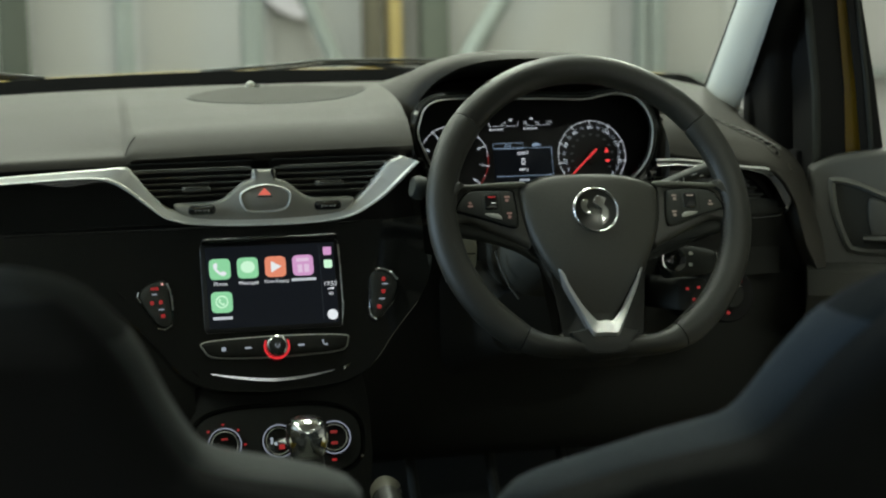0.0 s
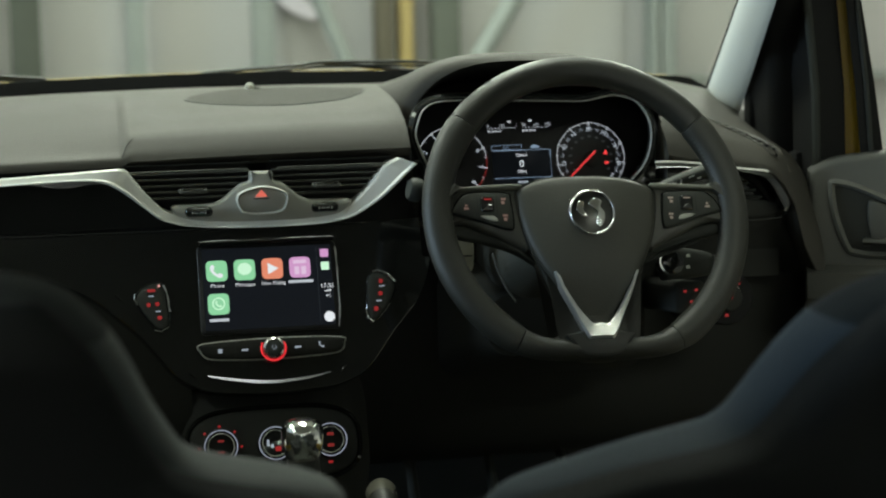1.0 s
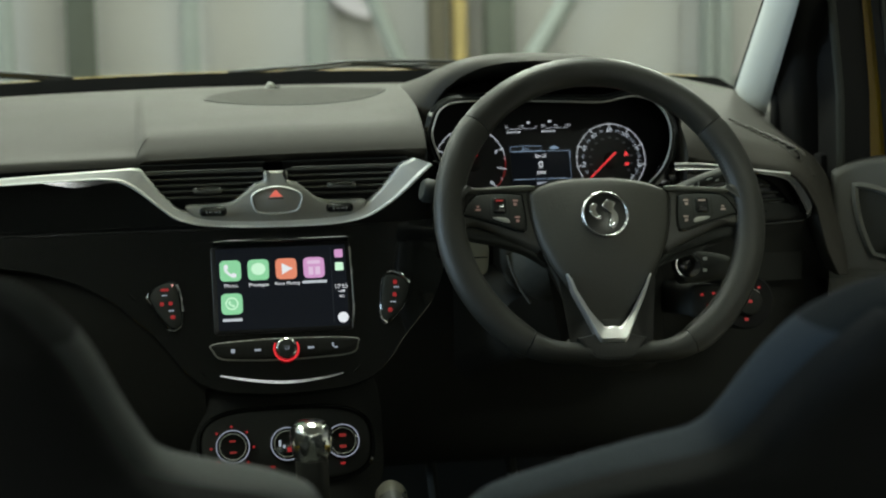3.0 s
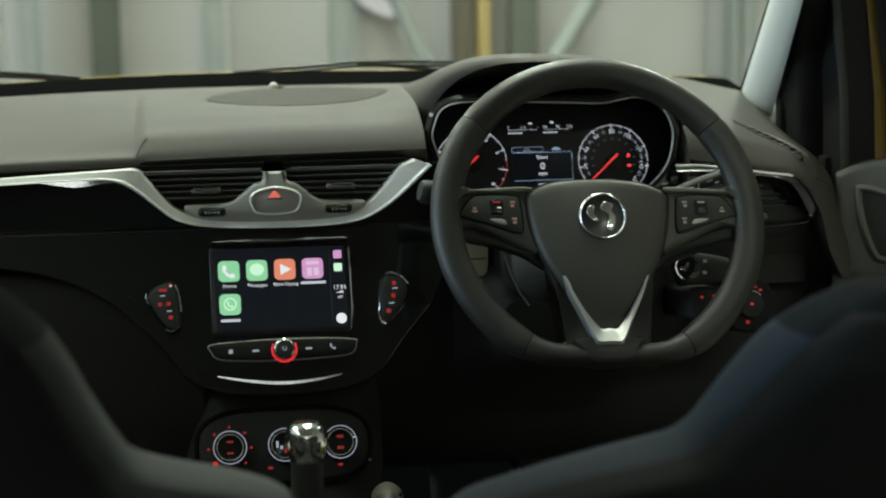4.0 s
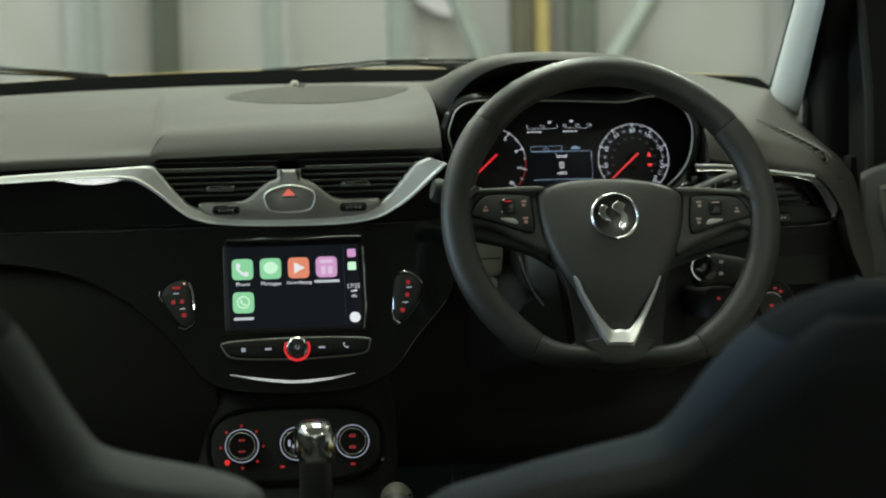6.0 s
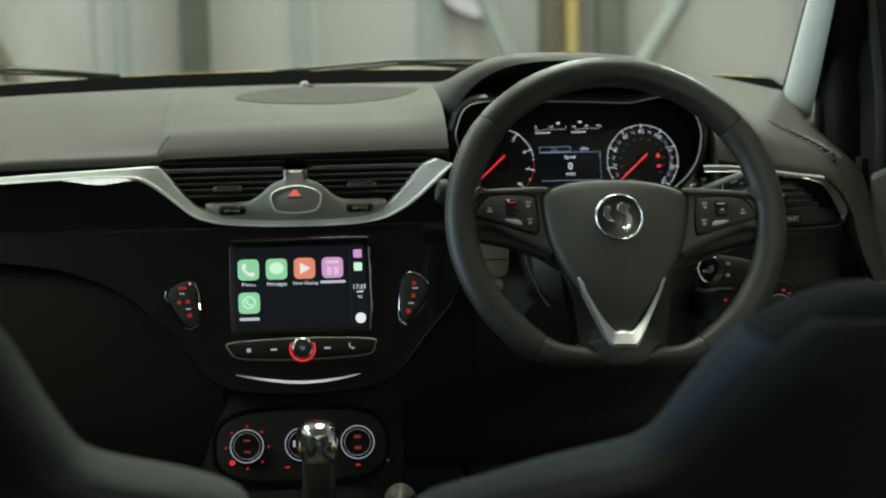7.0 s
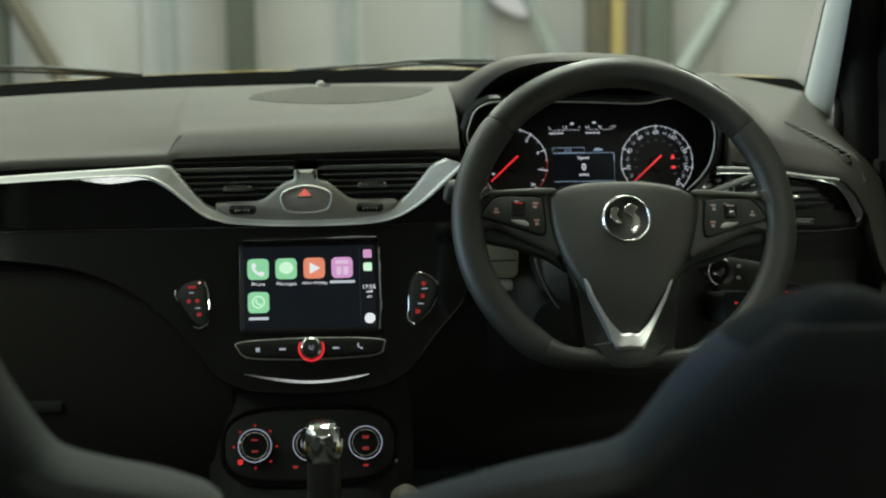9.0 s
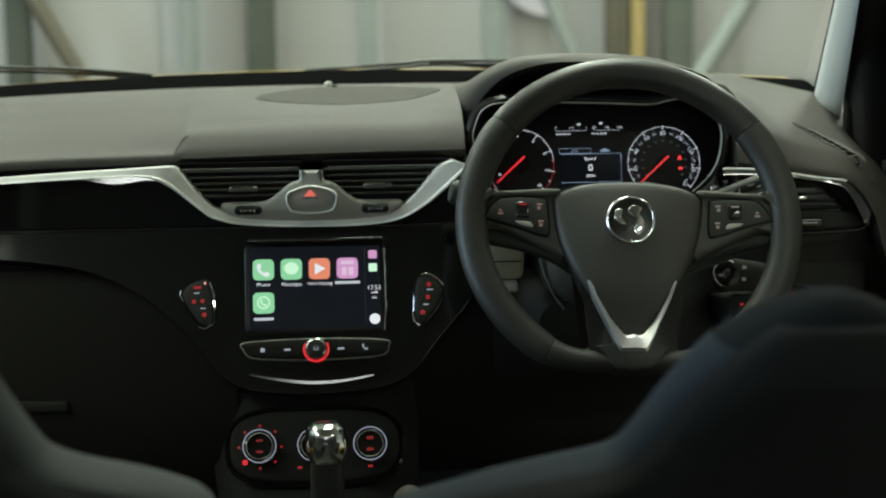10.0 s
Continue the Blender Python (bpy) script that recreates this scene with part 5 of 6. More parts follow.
    part("pod_edge", tube([STACK(*s(-0.1590, 0.835), 0.004), STACK(*s(-0.1605, 0.829), 0.004), STACK(*s(-0.157, 0.822), 0.004)], 0.0013, 8), CHROME, left, "bright edge")
    part("pod_edge", tube([STACK(*s(-0.138, 0.7915), 0.004), STACK(*s(-0.130, 0.7895), 0.004), STACK(*s(-0.121, 0.7945), 0.004)], 0.0013, 8), CHROME, left, "bright edge")
    right = cluster_btn([(0.1265, 0.7905), (0.1257, 0.807), (0.1280, 0.834), (0.1324, 0.8440), (0.1417, 0.8462), (0.1534, 0.8414), (0.1598, 0.8330), (0.1602, 0.8250), (0.1528, 0.8093), (0.1423, 0.7976), (0.1334, 0.7900)],
                        "black button pod with red lit symbols beside the wheel", [(0.1438, 0.8352, 0.005, 0.0055), (0.1422, 0.8205, 0.005, 0.0055), (0.1355, 0.8026, 0.0055, 0.0055)],
                        [(0.1449, 0.8292, 0.013), (0.1396, 0.8118, 0.013)], [(0.1345, 0.8470), (0.1417, 0.8482), (0.1535, 0.8432), (0.1615, 0.8340)])
    part("pod_edge", tube([STACK(*s(0.1238, 0.8037), 0.004), STACK(*s(0.1246, 0.793), 0.004), STACK(*s(0.1311, 0.7876), 0.004)], 0.0014, 8), CHROME, right, "bright edge")
    # small glossy tubes added where glints sit along the bowl's edge
    for path in ([(0.0868, 0.7322), (0.0945, 0.7395)], [(-0.0990, 0.7412), (-0.0920, 0.7345)], [(-0.1830, 0.8360), (-0.1750, 0.8282)], [(0.0770, 0.7520), (0.0855, 0.7552)]):
        part("bowl_glint", tube([STACK(*s(*p), 0.0008) for p in path], 0.0013, 8), GLOSS, DASH, "glossy tube added for a glint on the centre panel")

    # button bar and power knob
    b = thing("button_bar", (0.003, 1.54, 0.76), "dark button bar with a chrome knob ringed in red", "button bar")
    bar = spline([s(-0.084, 0.771), s(-0.05, 0.7735), s(0.003, 0.7745), s(0.055, 0.7735), s(0.090, 0.771), s(0.0925, 0.766), s(0.085, 0.7555), s(0.045, 0.7525), s(0.003, 0.7515), s(-0.04, 0.7525), s(-0.074, 0.7555), s(-0.084, 0.765)], 6)
    part("bar_body", plate(bar, STACK, 0.006, 0.002, 0.0, 0.001), LOWER, b, "black satin bar")
    part("bar_rim", band(inset(bar, -0.0016), inset(bar, 0.0002), STACK, 0.003, 0.0, 0.0008), SATIN, b, "thin satin rim")
    for x in (-0.0215, -0.042, 0.0265, 0.045):
        part("button_joint", flat(rrect(0.0006, 0.016, 0.0002, *s(x, 0.7625)), STACK, 0.0073), MATTE, b)
    for x, w_, h_ in ((-0.0605, 0.0052, 0.005), (-0.0305, 0.008, 0.0026), (0.0345, 0.008, 0.0026)):
        part("button_symbol", flat(rrect(w_, h_, 0.0008, *s(x, 0.7625)), STACK, 0.0074), DIM_L, b)
    part("button_symbol", flat([s(0.064 + q[0] * 0.45, 0.7640 + q[1] * 0.45) for q in hand], STACK, 0.0074), DIM_L, b)
    kc = s(0.0045, 0.7625)
    knob = part("power_knob", disc_stack(STACK, [(0.0135, 0.002), (0.0135, 0.012), (0.0128, 0.015), (0.0105, 0.0165), (0.0100, 0.0155), (0.004, 0.0155)], 36, *kc), mat("knob_chrome", (0.60, 0.60, 0.58), 0.20, metal=1.0, grain=0.3, scale=500, rvary=0.1), b, "chrome-edged power knob")
    part("knob_cap", disc_stack(STACK, [(0.0098, 0.0154), (0.0098, 0.0162), (0.0085, 0.0166)], 32, *kc), DARK, knob, "dark knob cap")
    part("power_symbol", arc_band(STACK, *kc, 0.0020, 0.0028, -240, 60, 18, 0.0170), DIM_L, knob)
    part("red_ring", arc_band(STACK, *kc, 0.0140, 0.0160, 150, 390, 36, 0.0076), RED_L, knob, "red lit half ring")


infotainment()


# ---- heater controls ----
HEAT = frame_at((0, 1.516, 0.649), (1, 0, 0), (0, 0.330, 0.944))


def heater():
    t = thing("heater_panel", (0, 1.51, 0.6), "black heater panel with three dials lit white and red", "heater panel")
    pl = []
    for i in range(64):
        c, q = math.cos(2 * math.pi * i / 64), math.sin(2 * math.pi * i / 64)
        pl.append((0.103 * math.copysign(abs(c) ** (2 / 3.6), c), 0.0435 * math.copysign(abs(q) ** (2 / 3.0), q)))
    part("panel", plate(pl, HEAT, 0.012, 0.004, -0.014), MATTE, t, "black heater panel")
    part("panel_rim", band(inset(pl, -0.0065), inset(pl, 0.001), HEAT, 0.006, -0.014, 0.004), GLOSS, t, "glossy rim of the heater panel")
    for cx, kind in ((-0.066, "temperature"), (0.0, "fan"), (0.0675, "air")):
        d = part("dial_knob", disc_stack(HEAT, [(0.0215, -0.003), (0.0215, 0.010), (0.0200, 0.013), (0.0165, 0.0135), (0.0160, 0.012), (0.004, 0.012)], 40, cx, 0.0), GLOSS, t, "glossy black dial")
        part("lit_ring", arc_band(HEAT, cx, 0, 0.0190, 0.0206, 0, 360, 48, 0.0138), mat("lit_ring_white", (0.01, 0.01, 0.01), 0.4, emit=(0.72, 0.80, 1.0), strength=0.26), d, "white lit ring")
        part("inner_ring", band(circle(0.0163, 40, cx), circle(0.0152, 40, cx), HEAT, 0.0012, 0.0128, 0.0006), SATIN, d)
        if kind != "fan":
            for v in (0.0068, -0.0068):
                part("lit_symbol", flat(rrect(0.0085, 0.0040 if kind == "air" else 0.0026, 0.0012, cx, v), HEAT, 0.0126), RED_FAINT, d)
        else:
            for u, v, w_, h_ in ((-0.009, 0.001, 0.003, 0.008), (-0.004, -0.003, 0.003, 0.004), (0.003, -0.007, 0.007, 0.006)):
                part("lit_symbol", flat(rrect(w_, h_, 0.0006, cx + u, v), HEAT, 0.0126), DIM_L if u < 0.0 else RED_DIM, d)
        if kind == "temperature":
            for k in range(8):
                a = radians(90 + 45 * k)
                u, v = cx + 0.0258 * math.cos(a), 0.0258 * math.sin(a)
                part("lit_mark", flat(circle(0.0017, 12, u, v), HEAT, 0.0004), RED_DIM, t)
            a = radians(225)
            part("active_mark", arc_band(HEAT, cx + 0.0258 * math.cos(a), 0.0258 * math.sin(a), 0.0014, 0.0032, 0, 360, 20, 0.0006), RED_L, t, "bright red lit mark")
        elif kind == "air":
            part("lit_mark", flat(rrect(0.006, 0.003, 0.001, cx, -0.0262), HEAT, 0.0004), RED_DIM, t)
        else:
            part("lit_mark", flat(rrect(0.006, 0.003, 0.001, cx - 0.018, -0.026), HEAT, 0.0004), RED_DIM, t)


heater()


def gear_lever():
    t = thing("gear_lever", (0.018, 1.36, 0.48), "gear lever with a chrome-capped knob and black gaiter", "gear lever")
    base = Vector((0.018, 1.375, 0.694))
    at = lambda a, b, w=0.0: base + Vector((a * 1.18, b * 1.18, w * (1.15 if w > -0.06 else 1.0)))
    # knob: fuller on top, narrow below
    def sec(z, rx, ry, sq=2.4, n=28, dy=0.0):
        out = []
        for i in range(n):
            a = 2 * math.pi * i / n
            c, s = math.cos(a), math.sin(a)
            out.append(at(rx * math.copysign(abs(c) ** (2 / sq), c), dy + ry * math.copysign(abs(s) ** (2 / sq), s), z))
        return out
    bm = bmesh.new()
    ring_faces(bm, [sec(-0.0245, 0.0155, 0.0160), sec(-0.0225, 0.0170, 0.0175), sec(-0.017, 0.0188, 0.0195), sec(-0.010, 0.0202, 0.0212), sec(-0.003, 0.0209, 0.0220, 2.4), sec(0.004, 0.0205, 0.0216, 2.4), sec(0.009, 0.0188, 0.0198, 2.4), sec(0.0128, 0.0156, 0.0163, 2.3), sec(0.0148, 0.0110, 0.0115, 2.2), sec(0.0158, 0.0050, 0.0055, 2.2)], True, True, True)
    part("knob_cap", bm, mat("knob_chrome", (0.82, 0.82, 0.79), 0.14, metal=1.0, grain=0.35, scale=140, rvary=0.09, big=90), t, "polished chrome knob cap")
    bm = bmesh.new()
    ring_faces(bm, [sec(-0.10, 0.0175, 0.018), sec(-0.07, 0.0168, 0.0175), sec(-0.045, 0.0162, 0.0167), sec(-0.028, 0.0160, 0.0165), sec(-0.0235, 0.0152, 0.0157)], True, True, True)
    part("knob_grip", bm, LEATHER_FLAT, t, "black leather grip")
    bm = bmesh.new()
    rings = []
    for i in range(11):
        z = -0.10 - 0.012 * i
        r = 0.021 + 0.0055 * i + (0.003 if i % 2 else 0)
        rings.append(sec(z, r, r * 1.15, 2.2))
    ring_faces(bm, rings, True, True, True)
    part("gaiter", bm, LEATHER, t, "pleated black gaiter")


gear_lever()


def console():
    t = thing("centre_console", (0, 1.1, 0.3), "black centre console between the seats", "console")
    bm = bmesh.new()
    rows = []
    for y, z, w in ((1.52, 0.50, 0.12), (1.40, 0.485, 0.125), (1.2, 0.475, 0.125), (0.9, 0.47, 0.11), (0.5, 0.47, 0.10), (0.1, 0.46, 0.10)):
        rows.append([Vector((x, y, zz)) for x, zz in ((-w, 0.27), (-w, z - 0.02), (-w + 0.02, z), (w - 0.02, z), (w, z - 0.02), (w, 0.27))])
    ring_faces(bm, rows, False)
    part("body", bm, DARK, t, "matt black console body")
    # handbrake
    h = thing("handbrake", (0.10, 1.15, 0.48), "black handbrake lever with a pale metal tip", "handbrake")
    path = [(0.095, 1.02, 0.50), (0.100, 1.15, 0.535), (0.106, 1.28, 0.575), (0.110, 1.38, 0.605)]
    part("grip", tube(spline([(*p,) for p in path], 5, False), 0.017, 14, squash=1.15), LEATHER_FLAT, h, "black leather grip")
    part("tip", tube([(0.110, 1.38, 0.605), (0.1115, 1.40, 0.611), (0.112, 1.408, 0.613)], 0.0185, 18, taper=[1, 1, 0.8]), mat("pale_tip", (0.095, 0.090, 0.070), 0.35, metal=0.3, vary=0.1), h, "pale metal tip")
    part("edge", tube([(0.122, 1.37, 0.618), (0.130, 1.41, 0.612), (0.132, 1.415, 0.590)], 0.0022, 8), CHROME, h, "bright edge")
    # pedals in the footwell
    for x, lab in ((0.24, "black clutch pedal"), (0.36, "black brake pedal"), (0.47, "black accelerator pedal")):
        p = thing("pedal", (x, 1.85, 0.3), lab + " in the dark footwell", "pedal", "pedals")
        at = frame_at((x, 1.85, 0.42), (1, 0, 0), (0, 0.5, 0.86))
        part("pad", plate(rrect(0.06, 0.05, 0.008), at, 0.012, 0.003), RUBBER, p)
        part("arm", tube([(x, 1.862, 0.42), (x, 1.93, 0.52), (x, 1.98, 0.66)], 0.008, 8), DARK, p)


console()


# ---- steering wheel and column ----
TILT = radians(24)
WV = (0, math.sin(TILT), math.cos(TILT))
SPIN = radians(-2.0)
_wu = Vector((math.cos(SPIN), math.sin(SPIN) * WV[1], math.sin(SPIN) * WV[2]))
_wv = Vector((-math.sin(SPIN), math.cos(SPIN) * WV[1], math.cos(SPIN) * WV[2]))
WH = frame_at((0.367, 1.405, 0.930), _wu, _wv)


def rim_point(a):
    """Centre line of the flat-bottomed rim: angle in degrees from the right, anticlockwise."""
    r = 0.1803
    c, s = math.cos(radians(a)), math.sin(radians(a))
    x, y = 0.001 + r * c, r * s
    d = -y
    d -= 0.006 * math.log(1 + math.exp((d - 0.1665) / 0.006))
    return x, -d


def rim_piece(a0, a1, fat=1.0, n=28, end=0.0):
    bm = bmesh.new()
    rings = []
    for i in range(n + 1):
        a = a0 + (a1 - a0) * i / n
        x, y = rim_point(a)
        xa, ya = rim_point(a - 1.5)
        xb, yb = rim_point(a + 1.5)
        d = Vector((xb - xa, yb - ya)).normalized()
        o = Vector((d.y, -d.x))
        e = min(i, n - i)
        g = fat * (0.965 if e == 0 else 1.0)
        # grips swell at ten and two
        sw = 1 + 0.06 * math.exp(-((abs((a + 360) % 360 - 90) - 55) / 12) ** 2)
        thick = 0.0180 * g * sw * (1 - 0.30 * smooth_step(-math.sin(radians(a)), 0.78, 0.97))
        ring = []
        for j in range(18):
            b = 2 * math.pi * j / 18
            ring.append(WH(x + o.x * thick * math.cos(b), y + o.y * thick * math.cos(b), 0.0155 * g * math.sin(b)))
        rings.append(ring)
    ring_faces(bm, rings, True, True, True)
    return bm


SPOKE = mat("spoke_plastic", (0.036, 0.036, 0.029), 0.48, grain=0.25, scale=600, vary=0.1)
# lighter copy of the spoke plastic, so the ledge looks lit from above
LIT_LEDGE = mat("lit_ledge_plastic", (0.098, 0.100, 0.080), 0.5, grain=0.25, scale=600, vary=0.1)
DIM_PINK = mat("dim_symbol", (0.34, 0.22, 0.20), 0.6, emit=(1, 0.3, 0.25), strength=0.05)
DIM_GREY = mat("dim_symbol_grey", (0.34, 0.27, 0.24), 0.6, emit=(1, 0.6, 0.5), strength=0.025)


def steering_wheel():
    t = thing("steering_wheel", (0.367, 1.405, 0.930), "black leather flat-bottomed steering wheel with silver spoke trim", "steering wheel")
    part("rim_top", rim_piece(38.3, 141.7, 1.0, 48), LEATHER_FLAT, t, "smooth black leather upper rim")
    part("rim_side", rim_piece(-58.5, 38, 1.01, 44), LEATHER, t, "grained black leather grip")
    part("rim_side", rim_piece(142, 238.5, 1.01, 44), LEATHER, t, "grained black leather grip")
    part("rim_bottom", rim_piece(238.8, 301.2, 0.99, 36), LEATHER, t, "smooth black flat lower rim")
    # stitching on the inner side of the grips
    for a0, a1 in ((-50, 34), (146, 230)):
        bm = bmesh.new()
        k = 46
        for i in range(k):
            a = a0 + (a1 - a0) * (i + 0.5) / k
            x, y = rim_point(a)
            c, s = math.cos(radians(a)), math.sin(radians(a))
            p, q = (x - c * 0.0165, y - s * 0.0165), (x - c * 0.0172 - s * 0.0022, y - s * 0.0172 + c * 0.0022)
            tube([WH(*p, 0.0078), WH(*q, 0.0052)], 0.0005, 5, bm=bm)
        part("stitching", bm, STITCH, t, "fine grey stitching")
    # spokes
    for s in (-1, 1):
        sp = spline([(s * 0.172, 0.026), (s * 0.150, 0.030), (s * 0.118, 0.032), (s * 0.084, 0.034), (s * 0.060, 0.032), (s * 0.058, -0.030), (s * 0.075, -0.046), (s * 0.084, -0.042), (s * 0.120, -0.025), (s * 0.150, -0.012), (s * 0.173, -0.016)], 5)
        spoke = part("spoke", plate(sp, WH, 0.018, 0.006, -0.014, 0.001), SPOKE, t, "dark moulded spoke")
        part("spoke_top", plate(spline([(s * 0.164, 0.0295), (s * 0.120, 0.0330), (s * 0.082, 0.0345), (s * 0.082, 0.0285), (s * 0.120, 0.0275), (s * 0.158, 0.0260)], 4), WH, 0.006, 0.002, 0.003), LIT_LEDGE, spoke, "ledge over the switches, lightened for light falling on it")
        wide = lambda u: s * (0.0915 + (u - 0.0915) * 1.24)
        pod = spline([(wide(u), v - 0.002) for u, v in ((0.149, 0.003), (0.140, 0.020), (0.128, 0.0255), (0.097, 0.0245), (0.093, 0.016), (0.0915, -0.014), (0.0975, -0.0185), (0.122, -0.0085), (0.142, -0.0015))], 5)
        pd = part("switch_pod", plate(pod, WH, 0.006, 0.002, 0.003), DARK, t, "black switch pod on the spoke")
        part("pod_rim", band(inset(pod, -0.0016), inset(pod, 0.0004), WH, 0.004, 0.003, 0.0008), GLOSS, pd)
        part("roller", plate(rrect(0.0175, 0.020, 0.004, wide(0.1155), 0.009), WH, 0.007, 0.003, 0.004), GLOSS, pd, "black roller switch")
        part("chrome_key", plate(spline([(wide(0.1225), -0.0050), (wide(0.1095), -0.0055), (wide(0.1065), -0.0120), (wide(0.1175), -0.0090)], 3), WH, 0.007, 0.001, 0.003), SATIN, pd, "small silver key")
        tone = DIM_PINK if s < 0 else DIM_GREY
        for u, v, w_, h_ in ((0.1360, 0.0060, 0.0062, 0.0026), (0.1360, 0.0098, 0.0034, 0.0024), (0.1000, 0.0172, 0.0062, 0.0024), (0.1005, 0.0128, 0.0040, 0.0036), (0.0990, -0.0030, 0.0062, 0.0024), (0.0990, -0.0074, 0.0040, 0.0036)):
            part("switch_symbol", flat(rrect(w_, h_, 0.0008, wide(u), v - 0.002), WH, 0.0096), tone, pd)
        part("roller_mark", flat(rrect(0.0090, 0.0018, 0.0006, wide(0.1155), 0.0145), WH, 0.0115), RED_DIM if s < 0 else tone, pd)
        part("pod_joint", flat(rrect(0.0008, 0.026, 0.0003, wide(0.1065), 0.007), WH, 0.0094), MATTE, pd)
        part("pod_joint", flat(rrect(0.0008, 0.022, 0.0003, wide(0.1250), 0.008), WH, 0.0094), MATTE, pd)
        # leather that swells from the rim over the spoke's end
        rest = spline([(s * 0.184, 0.060), (s * 0.171, 0.050), (s * 0.162, 0.039), (s * 0.149, 0.0325), (s * 0.153, 0.0260), (s * 0.162, 0.018), (s * 0.1675, 0.005), (s * 0.166, -0.006), (s * 0.162, -0.013), (s * 0.170, -0.028), (s * 0.186, -0.040), (s * 0.192, 0.0)], 4)
        part("thumb_rest", plate(rest if s < 0 else rest[::-1], WH, 0.0225, 0.008, -0.012, 0.001), LEATHER, t, "black leather thumb rest")
        # lower blade under the switches
        bl = spline([(s * 0.160, -0.010), (s * 0.12, -0.021), (s * 0.085, -0.036), (s * 0.070, -0.048), (s * 0.066, -0.060), (s * 0.09, -0.045), (s * 0.125, -0.033), (s * 0.163, -0.024)], 4)
        part("lower_blade", plate(bl, WH, 0.012, 0.004, -0.016), DARK, spoke, "dark lower blade")
    # lower spoke
    lo = spline([(-0.064, -0.055), (-0.055, -0.085), (-0.043, -0.112), (-0.037, -0.130), (-0.042, -0.144), (-0.054, -0.153), (-0.050, -0.160), (-0.036, -0.166), (-0.026, -0.174), (-0.015, -0.178), (0.015, -0.178), (0.026, -0.174), (0.036, -0.166), (0.050, -0.160), (0.054, -0.153), (0.042, -0.144), (0.037, -0.130),
                (0.043, -0.112), (0.055, -0.085), (0.064, -0.055), (0.03, -0.04), (-0.03, -0.04)], 4)
    part("lower_spoke", plate(lo, WH, 0.0195, 0.006, -0.0135), LEATHER, t, "dark lower spoke")
    curve = [(-0.041, -0.1510), (-0.0335, -0.1600), (-0.0245, -0.1710), (-0.0130, -0.1755), (0.0130, -0.1755), (0.0245, -0.1710), (0.0335, -0.1600), (0.041, -0.1510)]
    shield = spline(curve + [(0.032, -0.1490), (0.018, -0.146), (-0.018, -0.146), (-0.032, -0.1490)], 5)
    part("shield", plate(shield, WH, 0.012, 0.0025, 0.0032), LEATHER_FLAT, t, "black shield at the rim's foot")
    part("shield_seam", tube([WH(q[0], q[1], 0.0142) for q in spline(curve, 5, False)], 0.0010, 6), MATTE, t, "curved seam round the shield")
    # V-shaped silver trim
    half_o = [(0.0505, -0.0765), (0.0480, -0.084), (0.0415, -0.101), (0.0310, -0.123), (0.0190, -0.1495), (0.0150, -0.1560), (0.0110, -0.1570)]
    half_i = [(0.0487, -0.0770), (0.0450, -0.0845), (0.0362, -0.1005), (0.0245, -0.121), (0.0115, -0.1370), (0.0085, -0.1385), (0.0060, -0.1392)]
    outer = [(-x, y) for x, y in half_o] + [(0.0, -0.1565)] + half_o[::-1]
    inner = [(-x, y) for x, y in half_i] + [(0.0, -0.1380)] + half_i[::-1]
    up, dn = spline([(*q, 0) for q in outer], 4, False), spline([(*q, 0) for q in inner], 4, False)
    bm = bmesh.new()
    ring_faces(bm, [[WH(a.x, a.y, -0.004), WH(a.x, a.y, 0.0175), WH(a.lerp(b, 0.18).x, a.lerp(b, 0.18).y, 0.0205), WH(a.lerp(b, 0.82).x, a.lerp(b, 0.82).y, 0.0215), WH(b.x, b.y, 0.019), WH(b.x, b.y, -0.004)] for a, b in zip(up, dn)], True, True, True)
    part("silver_trim", bm, BRIGHT, t, "satin silver V-shaped spoke trim", angle=25)
    for s in (-1, 1):
        part("trim_barb", tube([WH(s * 0.0490, -0.0770, 0.0200), WH(s * 0.0452, -0.0840, 0.0215), WH(s * 0.0412, -0.0930, 0.0205)], 0.0014, 8, taper=[0.7, 1, 0.5]), BRIGHT, t, "bright barb at the trim's tip")
    # airbag cover
    cov = spline([(-0.086, 0.028), (-0.070, 0.0375), (-0.040, 0.0435), (0.0, 0.0452), (0.040, 0.0435), (0.070, 0.0375), (0.086, 0.028), (0.0865, 0.011), (0.0840, -0.008), (0.0765, -0.035), (0.0640, -0.062), (0.0480, -0.086), (0.034, -0.106), (0.020, -0.126), (0.012, -0.134), (0.0, -0.1355), (-0.012, -0.134), (-0.020, -0.126), (-0.034, -0.106), (-0.0480, -0.086),
                  (-0.0640, -0.062), (-0.0765, -0.035), (-0.0840, -0.008), (-0.0865, 0.012)], 4)
    cov = [(q[0] * 0.972 - 0.001, q[1] - 0.002) for q in cov]
    swell = lambda x, y: 0.003 + 0.022 * (1 - ((y + 0.034) / 0.100) ** 2) * (1 - 0.75 * (x / 0.087) ** 2)
    rings = [[WH(*q[:2], -0.014) for q in cov], [WH(*q[:2], swell(*q[:2]) - 0.005) for q in cov]]
    for d in (0.0012, 0.0030, 0.0060):
        rings.append([WH(*q, swell(*q) - 0.005 * (1 - d / 0.006) ** 2) for q in inset(cov, d)])
    last = inset(cov, 0.0060)
    for k in (0.9, 0.8, 0.7, 0.6, 0.5, 0.4, 0.3, 0.2, 0.1, 0.02):
        rings.append([WH(q[0] * k, -0.03 + (q[1] + 0.03) * k, swell(q[0] * k, -0.03 + (q[1] + 0.03) * k)) for q in last])
    bm = bmesh.new()
    ring_faces(bm, rings, True, True, True)
